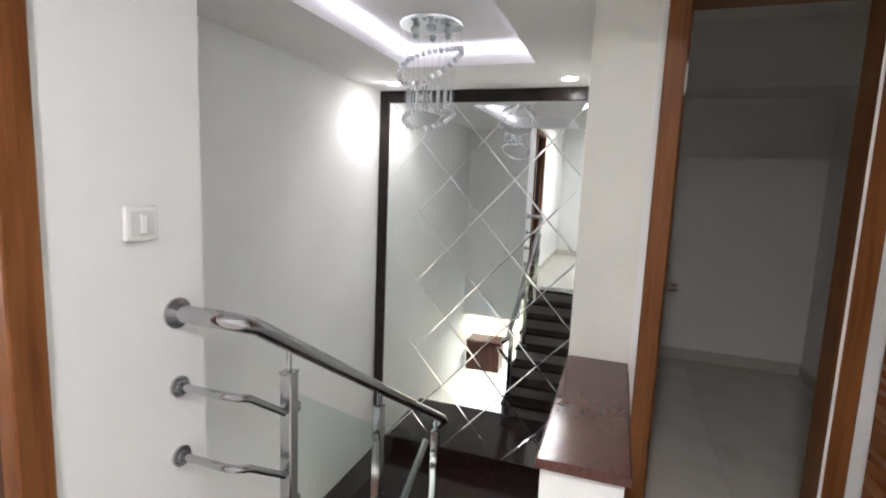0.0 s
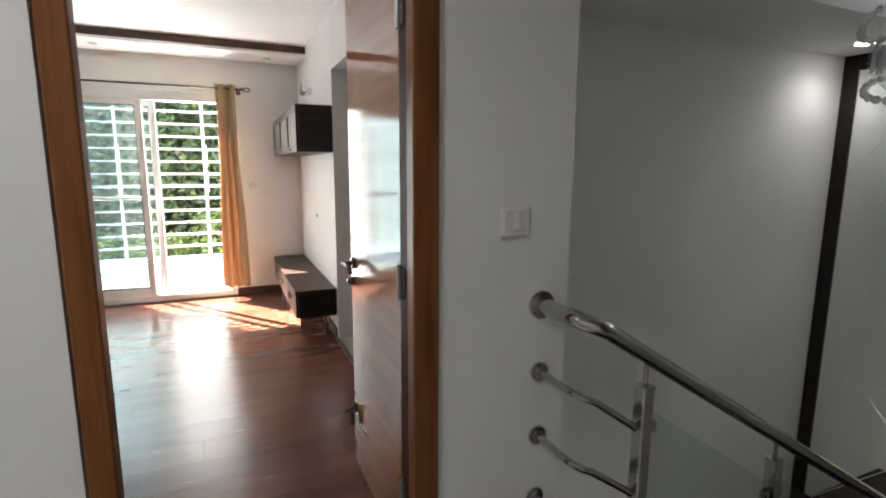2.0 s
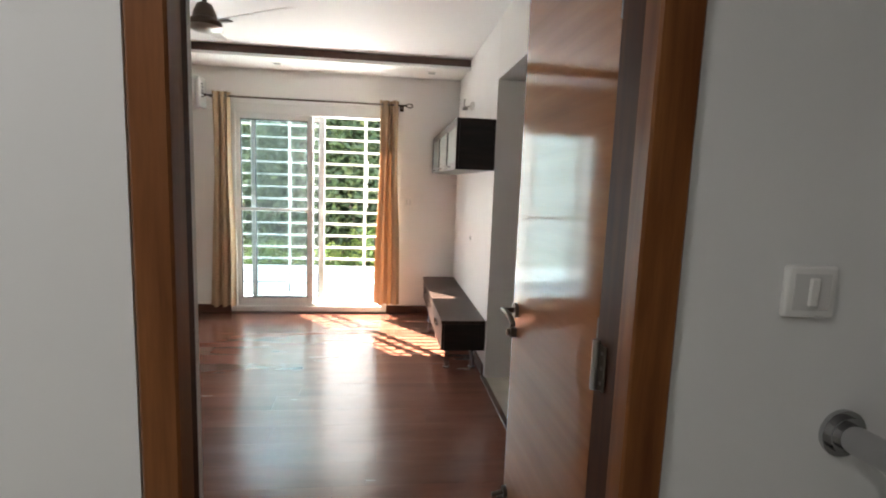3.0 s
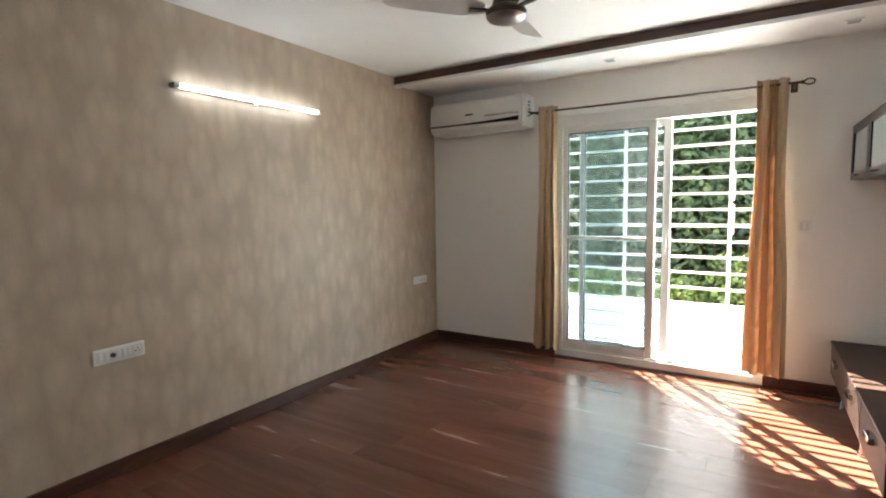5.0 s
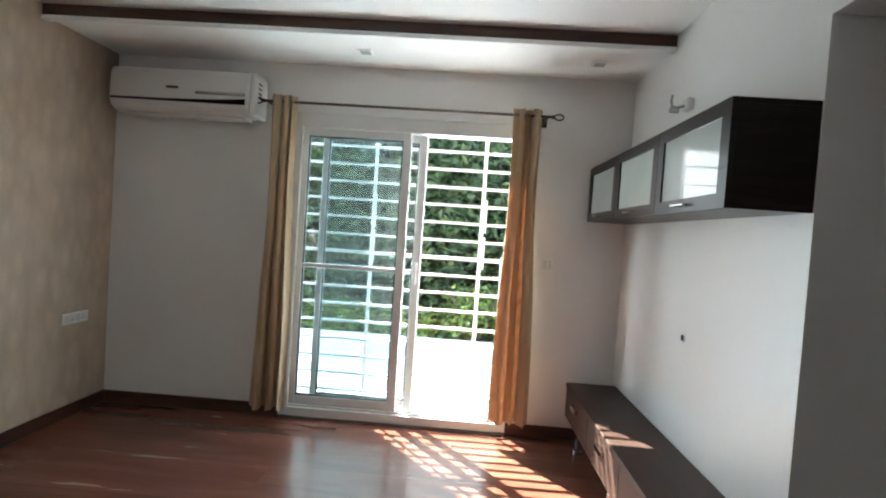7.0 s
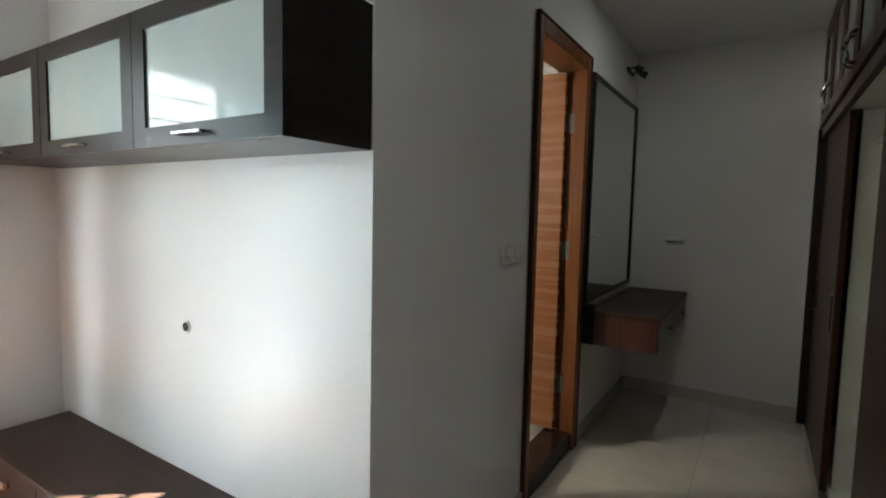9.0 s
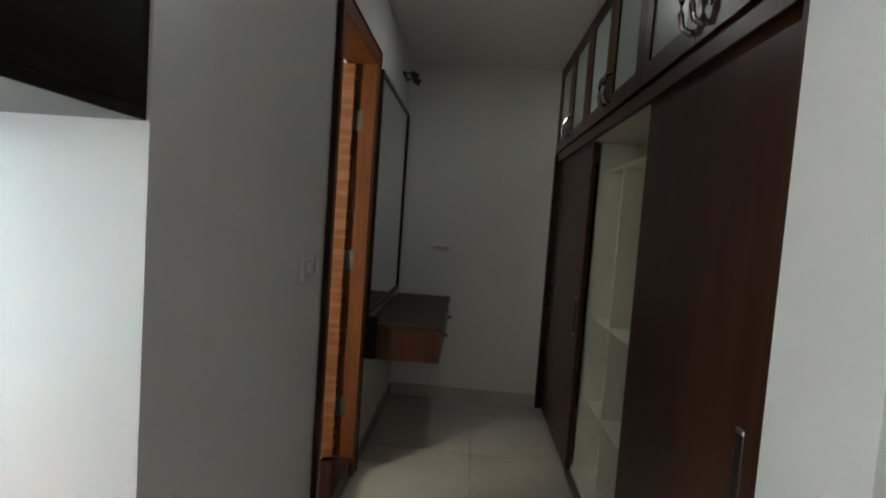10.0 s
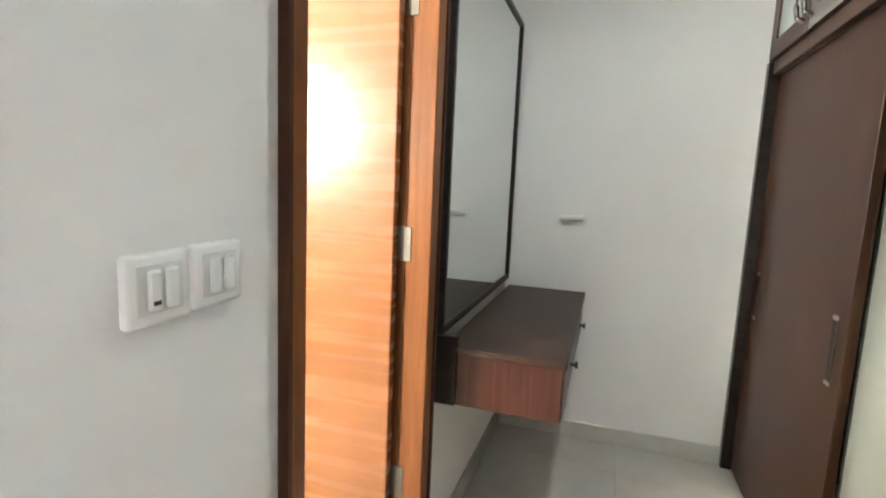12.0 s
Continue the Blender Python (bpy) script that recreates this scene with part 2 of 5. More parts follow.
m = M["curtain"] = mat("beige_curtain", (0.42, 0.29, 0.17), 0.75)
v = coords(m, (120, 120, 40))
base(m, ramp(m, noise_tex(m, v, 4, 3), [(0.3, (0.43, 0.322, 0.205)), (0.7, (0.52, 0.402, 0.265))]))
bs = m.node_tree.nodes["Principled BSDF"]
tl = m.node_tree.nodes.new("ShaderNodeBsdfTranslucent")
tl.inputs[0].default_value = (0.5, 0.19, 0.07, 1)
mxs = m.node_tree.nodes.new("ShaderNodeMixShader")
mxs.inputs[0].default_value = 0.045
link(m, bs.outputs[0], mxs.inputs[1])
link(m, tl.outputs[0], mxs.inputs[2])
link(m, mxs.outputs[0], m.node_tree.nodes["Material Output"].inputs[0])

m = M["leaf"] = mat("tree_leaves", (0.07, 0.12, 0.03), 0.5)
geo = node(m, "ShaderNodeNewGeometry")
base(m, ramp(m, geo.outputs["Random Per Island"], [(0.0, (0.018, 0.036, 0.014)), (0.5, (0.03, 0.058, 0.02)), (0.85, (0.05, 0.08, 0.024)), (1.0, (0.1, 0.11, 0.03))]))
bs = m.node_tree.nodes["Principled BSDF"]
tl = m.node_tree.nodes.new("ShaderNodeBsdfTranslucent")
tl.inputs[0].default_value = (0.07, 0.11, 0.025, 1)
mxs = m.node_tree.nodes.new("ShaderNodeMixShader")
mxs.inputs[0].default_value = 0.25
link(m, bs.outputs[0], mxs.inputs[1])
link(m, tl.outputs[0], mxs.inputs[2])
link(m, mxs.outputs[0], m.node_tree.nodes["Material Output"].inputs[0])
m = M["shrub_leaf"] = mat("shrub_leaves", (0.1, 0.16, 0.03), 0.5)
geo = node(m, "ShaderNodeNewGeometry")
base(m, ramp(m, geo.outputs["Random Per Island"], [(0.0, (0.07, 0.12, 0.022)), (0.6, (0.12, 0.18, 0.035)), (1.0, (0.2, 0.24, 0.05))]))
m = M["bark"] = mat("bark", (0.12, 0.09, 0.065), 0.85)
base(m, ramp(m, noise_tex(m, coords(m, (8, 8, 2)), 4, 5), [(0.3, (0.07, 0.05, 0.035)), (0.7, (0.16, 0.12, 0.09))]))
M["balcony"] = paint("balcony_white_paint", (0.68, 0.67, 0.64), (0.76, 0.75, 0.72), 0.6)
M["balcony_tile"] = paint("balcony_pale_tile", (0.6, 0.58, 0.54), (0.7, 0.68, 0.64), 0.5)
M["earth"] = paint("garden_earth", (0.1, 0.1, 0.05), (0.2, 0.18, 0.1), 0.9)
M["pillar"] = paint("textured_cream_paint", (0.68, 0.68, 0.63), (0.76, 0.76, 0.71), 0.5)
vp = coords(M["pillar"])
bump(M["pillar"], noise_tex(M["pillar"], vp, 17, 5, 0.6, 1.0), 0.7, 0.006)
M["lower"] = paint("lower_hall_paint", (0.72, 0.68, 0.6), (0.8, 0.76, 0.68), 0.6)
M["bath_tile"] = paint("bathroom_tile", (0.55, 0.5, 0.44), (0.62, 0.57, 0.5), 0.25, 0.05)

# ---------------------------------------------------------------- mesh helpers


def box_into(bm, a, b, bevel=0.0, seg=1):
    x0, x1 = sorted((a[0], b[0]))
    y0, y1 = sorted((a[1], b[1]))
    z0, z1 = sorted((a[2], b[2]))
    c = [bm.verts.new((x, y, z)) for x in (x0, x1) for y in (y0, y1) for z in (z0, z1)]
    f = [bm.faces.new([c[i] for i in q]) for q in ((0, 1, 3, 2), (4, 6, 7, 5), (0, 4, 5, 1), (2, 3, 7, 6), (0, 2, 6, 4), (1, 5, 7, 3))]
    if bevel > 0:
        edges = list({e for g in f for e in g.edges})
        bmesh.ops.bevel(bm, geom=edges, offset=bevel, segments=seg, affect="EDGES", profile=0.5)
    return bm


def boxes(*list_of, bevel=0.0, seg=1):
    bm = bmesh.new()
    for a, b in list_of:
        box_into(bm, a, b, bevel, seg)
    return bm


def rod_into(bm, p, q, r, seg=14, r2=None):
    p, q = Vector(p), Vector(q)
    d = q - p
    m = Matrix.Translation((p + q) / 2) @ d.to_track_quat("Z", "Y").to_matrix().to_4x4()
    bmesh.ops.create_cone(bm, cap_ends=True, segments=seg, radius1=r, radius2=r if r2 is None else r2, depth=d.length, matrix=m)
    return bm


def rods(*list_of, seg=14):
    bm = bmesh.new()
    for p, q, r in list_of:
        rod_into(bm, p, q, r, seg)
    return bm


def sweep(points, r, seg=14):
    """A round tube along a polyline."""
    bm = bmesh.new()
    pts = [Vector(p) for p in points]
    rings = []
    for i, p in enumerate(pts):
        d = ((pts[min(i + 1, len(pts) - 1)] - p).normalized() + (p - pts[max(i - 1, 0)]).normalized()).normalized()
        side = d.cross(Vector((0, 0, 1)))
        if side.length < 1e-3:
            side = d.cross(Vector((0, 1, 0)))
        side.normalize()
        up = side.cross(d)
        rings.append([bm.verts.new(p + r * (math.cos(a) * side + math.sin(a) * up)) for a in (2 * math.pi * k / seg for k in range(seg))])
    for a, b in zip(rings, rings[1:]):
        for k in range(seg):
            bm.faces.new((a[k], a[(k + 1) % seg], b[(k + 1) % seg], b[k]))
    bm.faces.new(rings[0][::-1])
    bm.faces.new(rings[-1])
    return bm


def lathe(profile, seg=24, center=(0, 0, 0)):
    """Turns (radius, z) pairs about the upright axis."""
    bm = bmesh.new()
    rings = []
    for r, z in profile:
        rings.append([bm.verts.new((center[0] + r * math.cos(2 * math.pi * k / seg), center[1] + r * math.sin(2 * math.pi * k / seg), center[2] + z)) for k in range(seg)])
    for a, b in zip(rings, rings[1:]):
        for k in range(seg):
            bm.faces.new((a[k], a[(k + 1) % seg], b[(k + 1) % seg], b[k]))
    bm.faces.new(rings[0][::-1])
    bm.faces.new(rings[-1])
    return bm


def prism(corners, z0, z1):
    """An upright block over a floor plan given corner by corner."""
    bm = bmesh.new()
    low, top = [[bm.verts.new((x, y, z)) for x, y in corners] for z in (z0, z1)]
    for i in range(len(corners)):
        j = (i + 1) % len(corners)
        bm.faces.new((low[i], low[j], top[j], top[i]))
    bm.faces.new(low[::-1])
    bm.faces.new(top)
    return bm


def frame_piece(a, b, axis, sides, low, top):
    """A rectangular frame in one piece: axis is its thin way (0 for x, 1 for y)."""
    bm = bmesh.new()
    o = 1 - axis
    loops = []
    for d in (a[axis], b[axis]):
        for s, zl, zt in ((0, 0, 0), (sides, low, top)):
            loop = []
            for u, z in ((a[o] + s, a[2] + zl), (b[o] - s, a[2] + zl), (b[o] - s, b[2] - zt), (a[o] + s, b[2] - zt)):
                loop.append(bm.verts.new((d, u, z) if axis == 0 else (u, d, z)))
            loops.append(loop)
    for p, q in ((0, 1), (2, 3), (0, 2), (1, 3)):
        for k in range(4):
            j = (k + 1) % 4
            bm.faces.new((loops[p][k], loops[p][j], loops[q][j], loops[q][k]))
    bmesh.ops.recalc_face_normals(bm, faces=bm.faces)
    return bm


def to_mesh(name, bm, material, smooth=False):
    bmesh.ops.recalc_face_normals(bm, faces=bm.faces)
    me = bpy.data.meshes.new(name)
    bm.to_mesh(me)
    bm.free()
    me.materials.append(material)
    if smooth:
        me.shade_smooth()
        me.set_sharp_from_angle(angle=radians(40))
    return me


def thing(name, label, category, at=(0, 0, 0), group="", rz=0.0):
    ob = new(name)
    ob.empty_display_size = 0.1
    ob.matrix_basis = pose(*at, 0, 0, rz)
    return tagged(ob, label, category, group)


def part(name, bm, material, parent, label="", smooth=False):
    ob = new(name, to_mesh(name, bm, material, smooth))
    ob.parent = parent
    return tagged(ob, label) if label else ob


def single(name, bm, material, label, category, group="", smooth=False):
    return tagged(new(name, to_mesh(name, bm, material, smooth)), label, category, group)


def structure(name, bm, material, label="", smooth=False):
    return tagged(new(name, to_mesh(name, bm, material, smooth)), label, name.split("_")[0], "", "structure")


# ---------------------------------------------------------------- the large structure
H = 2.45          # bedroom and dressing ceiling
S = 2.03          # ceiling over the stairs
TOP = 2.62
Z0 = -2.75        # floor of the storey below

structure("wall_bedroom_door", boxes(((-1.15, 0, -0.15), (1.335, 0.25, TOP)), ((2.145, 0, -0.15), (2.6, 0.25, TOP)),
          ((1.335, 0, 2.06), (2.145, 0.25, TOP)), ((1.335, 0, -0.15), (2.145, 0.25, -0.013))), M["hall_white"], "white painted wall round the bedroom door")
structure("wall_bedroom_left", boxes(((-1.15, 0.25, -0.15), (-1.027, 4.34, TOP))), M["wallpaper"], "beige leaf-patterned wallpaper wall")
structure("wall_window", boxes(((-1.15, 4.34, -0.15), (0.2, 4.5, TOP)), ((1.73, 4.34, -0.15), (2.6, 4.5, TOP)),
          ((0.2, 4.34, 2.06), (1.73, 4.5, TOP)), ((0.2, 4.34, -0.15), (1.73, 4.5, 0.0))), M["white"], "white painted wall round the balcony door")
structure("wall_tv", prism([(2.415, 2.575), (2.6, 2.582), (2.6, 4.34), (2.415, 4.34)], -0.15, TOP), M["satin_white"], "white painted wall behind the TV units")
structure("wall_bedroom_right", boxes(((2.415, 0.25, -0.15), (2.6, 0.87, TOP)), ((2.415, 0.87, -0.15), (2.68, 1.5, TOP)),
          ((2.415, 1.5, 2.035), (2.6, 2.575, TOP))), M["white"], "white wall with a wide opening to the dressing area")
structure("wall_dressing_side", prism([(2.6, 2.582), (3.5, 2.61), (3.5, 2.73), (2.6, 2.73)], -0.15, TOP), M["white"], "plain white wall with the light switches")
structure("wall_dressing_left", boxes(((4.15, 2.61, -0.15), (5.37, 2.73, TOP)),
          ((3.5, 2.61, 2.09), (4.15, 2.73, TOP)), ((3.5, 2.61, -0.15), (4.15, 2.73, 0.0))), M["white"], "white dressing-area wall with the bathroom door")
structure("wall_dressing_end", boxes(((5.37, 0.87, -0.15), (5.5, 4.5, TOP))), M["white"], "plain white end wall of the dressing area")
structure("wall_stair_north", boxes(((2.6, 0.775, Z0), (5.37, 0.87, TOP)), ((0.6, 0.775, Z0), (2.6, 0.87, -0.15))), M["hall_white"], "tall plain white stairwell wall")
structure("wall_stair_return", boxes(((2.46, 0.0, -0.45), (2.6, 0.775, -0.15))), M["hall_white"])
structure("wall_mirror", boxes(((5.27, -0.985, Z0), (5.37, 0.775, TOP))), M["hall_white"], "stairwell end wall behind the mirror")
structure("wall_stair_south", boxes(((3.46, -1.21, Z0), (5.37, -0.985, TOP))), M["pillar"], "cream textured wall beside the stairs")
structure("wall_small_room", boxes(((3.46, -1.262, 2.09), (3.58, -1.21, TOP)), ((3.46, -1.25, -0.15), (3.58, -1.21, 2.09)), ((3.46, -2.6, -0.15), (3.58, -1.93, TOP)), ((3.46, -1.93, 2.03), (3.58, -1.25, TOP))), M["hall_white"], "hall wall round the small room's door")
structure("wall_hall_south", boxes(((-1.27, -2.12, Z0), (3.46, -2.0, TOP))), M["hall_white"], "plain white hall wall")
structure("wall_hall_west", boxes(((-1.27, -2.12, -0.15), (-1.15, 4.5, TOP))), M["hall_white"], "plain white hall wall")
structure("wall_room_far", boxes(((5.77, -2.6, -0.15), (5.9, -1.1, TOP)), ((3.58, -2.62, -0.15), (5.9, -2.5, TOP)), ((5.37, -1.21, -0.15), (5.77, -1.1, TOP)),
          ((5.35, -2.5, 2.02), (5.77, -1.21, TOP))), M["white"], "plain walls of the unlit small room")
structure("wall_bathroom", boxes(((2.6, 4.34, -0.15), (5.37, 4.5, TOP))), M["bath_tile"], "tiled bathroom wall")
structure("wall_lower", boxes(((0.6, -2.0, Z0), (0.72, 0.775, -0.15))), M["lower"], "lit wall of the storey below")
structure("ceiling_bedroom", boxes(((-1.15, 0.25, H - 0.025), (2.415, 3.745, H + 0.1)), ((-1.027, 3.745, 2.365), (2.415, 4.34, H + 0.1))), M["ceiling"], "white ceiling with a dropped strip along the balcony door")
structure("ceiling_dressing", boxes(((2.6, 0.87, H), (5.37, 2.61, H + 0.1)), ((2.6, 2.73, H), (5.37, 4.34, H + 0.1))), M["ceiling"])
structure("ceiling_hall", boxes(((-1.15, -2.0, H), (2.6, 0, H + 0.1)), ((2.6, -2.0, H), (3.46, -1.21, H + 0.1)), ((3.58, -2.5, H), (5.77, -1.21, H + 0.1)),
          ((2.6, -1.21, S + 0.12), (2.68, 0.775, H + 0.1))), M["ceiling"])
# stair ceiling: a ring with a raised tray in the middle
structure("ceiling_stairs", boxes(((2.6, 0.21, S), (5.27, 0.775, S + 0.12)), ((2.6, -0.985, S), (5.27, -0.6, S + 0.12)), ((4.5, -0.6, S), (5.27, 0.21, S + 0.12)),
          ((2.6, -0.6, S), (2.75, 0.21, S + 0.12)), ((2.6, -1.21, S), (3.46, -0.985, S + 0.12)), ((2.68, -1.2, S + 0.12), (5.27, 0.775, S + 0.2))), M["ceiling"], "white false ceiling with a lit recessed tray")
structure("roof_slab", boxes(((-1.27, -2.62, TOP), (5.9, 4.5, TOP + 0.12))), M["white"], "flat concrete roof slab")
structure("trim_cove_light", boxes(((2.76, 0.17, S + 0.075), (4.49, 0.2, S + 0.085)), ((4.46, -0.58, S + 0.075), (4.49, 0.17, S + 0.085)), ((2.76, -0.59, S + 0.075), (4.46, -0.56, S + 0.085))), M["cove"], "cool white LED strip in the ceiling tray")
structure("trim_beam", boxes(((-1.027, 3.722, 2.362), (2.415, 3.745, H - 0.026)), bevel=0.002), M["skirting"], "dark wooden strip on the ceiling drop")
structure("trim_lip", boxes(((-1.027, 3.712, 2.336), (2.415, 3.755, 2.361)), bevel=0.004), M["ceiling"], "white plaster lip under the dark strip")
structure("floor_bedroom_base", boxes(((-1.027, 0.0, -0.15), (2.415, 4.34, -0.012))), M["joint"])
structure("floor_tile_base", boxes(((-1.15, -2.0, -0.15), (2.62, 0.0, -0.012)), ((2.62, -2.0, -0.15), (3.46, -0.985, -0.012)), ((3.46, -2.5, -0.15), (5.77, -1.21, -0.012)),
          ((2.415, 1.5, -0.15), (5.37, 2.61, -0.012)), ((2.68, 0.87, -0.15), (5.37, 1.5, -0.012)), ((2.6, 2.73, -0.15), (5.37, 4.34, -0.012))), M["grout"])
structure("floor_lower", boxes(((-1.2, -2.1, Z0 - 0.1), (5.4, 0.9, Z0))), M["tile"])
structure("threshold_bathroom", boxes(((3.514, 2.605, 0), (4.13, 2.75, 0.1)), bevel=0.004), M["black_granite"], "dark granite bathroom threshold")
structure("threshold_dressing", boxes(((2.39, 1.5, -0.005), (2.425, 2.61, 0.006)), bevel=0.002), M["skirting"], "dark strip between laminate and tile")
bb = bmesh.new()
for a, b in (((-1.027, 0.25, 0), (-1.012, 4.34, 0.083)), ((-1.012, 4.322, 0), (0.2, 4.34, 0.083)), ((1.73, 4.322, 0), (2.415, 4.34, 0.083)), ((2.4, 2.615, 0), (2.415, 4.322, 0.083)),
             ((-1.012, 0.25, 0), (1.335, 0.265, 0.083)), ((2.4, 0.265, 0), (2.415, 1.5, 0.083))):
    box_into(bb, a, b, 0.004)
structure("baseboard_bedroom", bb, M["skirting"], "dark brown wooden skirting")
structure("baseboard_side", prism([(2.6, 2.57), (3.455, 2.597), (3.455, 2.609), (2.6, 2.582)], 0, 0.085), M["tile"], "beige tile skirting")
bb = boxes(((4.25, 2.598, 0), (5.37, 2.61, 0.085)), ((5.358, 1.52, 0), (5.37, 2.598, 0.085)), ((2.43, 1.5, 0), (2.68, 1.512, 0.085)),
           ((-1.15, -0.012, 0), (1.35, 0, 0.085)), ((2.165, -0.012, 0), (2.6, 0, 0.085)), ((5.758, -2.5, 0), (5.77, -1.21, 0.085)), ((3.58, -2.5, 0), (5.758, -2.488, 0.085)), ((-1.15, -2.0, 0), (-1.138, -0.012, 0.085)), ((-1.138, -2.0, 0), (3.46, -1.988, 0.085)), bevel=0.002)
structure("baseboard_tile", bb, M["tile"], "beige tile skirting")

# ---------------------------------------------------------------- doors


def hinge(parent, at, axis="y"):
    """A butt hinge: two leaves and a knuckle."""
    x, y, z = at
    bm = boxes(((x - 0.002, y - 0.028, z - 0.05), (x + 0.002, y + 0.028, z + 0.05)) if axis == "y" else ((x - 0.028, y - 0.002, z - 0.05), (x + 0.028, y + 0.002, z + 0.05)), bevel=0.001)
    rod_into(bm, (x, y, z - 0.052), (x, y, z + 0.052), 0.006, 8)
    part("hinge", bm, M["hinge_steel"], parent, "steel butt hinge")


def lever(parent, at, along, out, name="handle"):
    """A lever handle on a rose: along is the way of the lever, out the way off the leaf."""
    p, a, o = Vector(at), Vector(along), Vector(out)
    bm = rods((p, p + o * 0.012, 0.024), (p, p + o * 0.045, 0.009))
    pts = [p + o * 0.045 + a * s + Vector((0, 0, dz)) for s, dz in ((-0.012, 0), (0.03, 0.002), (0.07, 0.002), (0.1, -0.004), (0.118, -0.018))]
    h = part(name, bm, M["bronze"], parent, "dark bronze lever handle", True)
    part("lever", sweep(pts, 0.009, 10), M["bronze"], h, "", True)


# bedroom door: frame in the wall, leaf open into the room
d = tagged(new("door_bedroom"), "orange teak bedroom door standing open", "door", "", "structure")
part("casing", boxes(((1.345, -0.018, 0), (1.4, 0.035, 2.09)), bevel=0.004), M["teak"], d)
part("casing", boxes(((2.092, -0.018, 0), (2.165, 0.035, 2.09)), bevel=0.004), M["teak"], d)
part("casing", boxes(((1.4, -0.018, 2.03), (2.092, 0.035, 2.09)), bevel=0.004), M["teak"], d)
# linings coloured near black for the shaded gap between leaf and jamb
part("jamb_lining", boxes(((1.336, 0.035, 0), (1.362, 0.16, 2.055)), bevel=0.003), M["teak_dark_and_gap"], d)
part("jamb_lining", boxes(((2.118, 0.035, 0), (2.144, 0.17, 2.055)), bevel=0.003), M["teak_dark_and_gap"], d)
part("jamb_lining", boxes(((1.362, 0.035, 2.035), (2.118, 0.16, 2.058)), bevel=0.003), M["teak_dark_and_gap"], d)
for hz in (0.32, 1.0, 1.76):
    h = part("hinge", boxes(((2.1145, 0.122, hz - 0.045), (2.118, 0.152, hz + 0.045)), bevel=0.001), M["hinge_steel"], d, "steel butt hinge")
    part("knuckle", rods(((2.111, 0.156, hz - 0.05), (2.111, 0.156, hz + 0.05), 0.007), seg=10), M["brushed"], h, "", True)
    for k in (-0.03, 0.0, 0.03):
        part("screw", rods(((2.115, 0.134, hz + k), (2.1135, 0.134, hz + k), 0.004), seg=8), M["brushed"], h)
leaf = thing("door_leaf", "teak veneer door leaf standing open into the bedroom", "door", (2.142, 0.185, 0), rz=0.8)
part("panel", boxes(((0, 0.004, 0.012), (0.036, 0.68, 2.025)), bevel=0.003), M["teak_gloss"], leaf)
lever(leaf, (0, 0.632, 0.94), (0, -1, 0), (-1, 0, 0))
lever(leaf, (0.036, 0.632, 0.94), (0, -1, 0), (1, 0, 0))
part("lock_cylinder", rods(((0, 0.635, 0.865), (-0.02, 0.635, 0.865), 0.017), ((-0.02, 0.635, 0.865), (-0.03, 0.635, 0.865), 0.011)), M["bronze"], leaf, "bronze lock turn", True)
stop = part("door_stopper", rods(((0, 0.645, 0.29), (-0.012, 0.645, 0.29), 0.02), ((-0.012, 0.645, 0.29), (-0.05, 0.645, 0.28), 0.008)), M["bronze"], leaf, "small bronze door holder", True)
part("holder_tip", rods(((-0.02, 0.645, 0.275), (-0.02, 0.64, 0.215), 0.012)), M["bronze"], stop, "", True)
for hz in (0.3, 1.03, 1.72):
    hinge(leaf, (-0.004, 0.0, hz))
leaf["kind"] = "structure"

# small room's door frame
d = tagged(new("door_small_room"), "teak door frame of the unlit small room", "door", "", "structure")
part("casing", boxes(((3.43, -1.305, 0), (3.6, -1.235, 2.05)), bevel=0.004), M["teak"], d)
part("casing", boxes(((3.43, -1.93, 0), (3.6, -1.86, 2.05)), bevel=0.004), M["teak"], d)
part("casing", boxes(((3.43, -1.86, 1.98), (3.6, -1.305, 2.05)), bevel=0.004), M["teak"], d)
part("door_stop", boxes(((3.5, -1.317, 0), (3.56, -1.305, 1.98)), bevel=0.003), M["teak_dark_and_gap"], d)
part("strike_knob", rods(((3.56, -1.305, 0.955), (3.56, -1.322, 0.955), 0.017), ((3.56, -1.322, 0.955), (3.56, -1.335, 0.955), 0.009), ((3.56, -1.335, 0.955), (3.56, -1.36, 0.955), 0.016)), M["bronze"], d, "small dark knob on the frame", True)
part("strike_plate", boxes(((3.436, -1.309, 1.66), (3.486, -1.304, 1.76)), bevel=0.001), M["plastic"], d, "pale strike plate")
part("edge_bead", boxes(((3.424, -1.862, 0), (3.43, -1.852, 2.05)), bevel=0.002), M["plastic"], d)
leaf = thing("door_leaf", "teak door leaf folded back against the hall wall", "door", (3.42, -1.96, 0), rz=0.0)
part("panel", boxes(((-0.57, -0.036, 0.012), (-0.02, 0.0, 1.98)), bevel=0.003), M["teak_leaf"], leaf)
lever(leaf, (-0.5, 0.0, 0.95), (1, 0, 0), (0, 1, 0))
leaf["kind"] = "structure"

# bathroom door
d = tagged(new("door_bathroom"), "teak bathroom door standing open inwards", "door", "", "structure")
part("casing", boxes(((3.468, 2.592, 0), (3.514, 2.745, 2.12)), bevel=0.004), M["teak"], d)
part("casing", boxes(((4.13, 2.592, 0), (4.185, 2.672, 2.12)), bevel=0.004), M["teak"], d)
part("casing", boxes(((3.514, 2.592, 2.05), (4.13, 2.745, 2.12)), bevel=0.004), M["teak"], d)
part("rebate", boxes(((4.134, 2.672, 0.1), (4.17, 2.745, 2.05)), bevel=0.002), M["teak"], d)
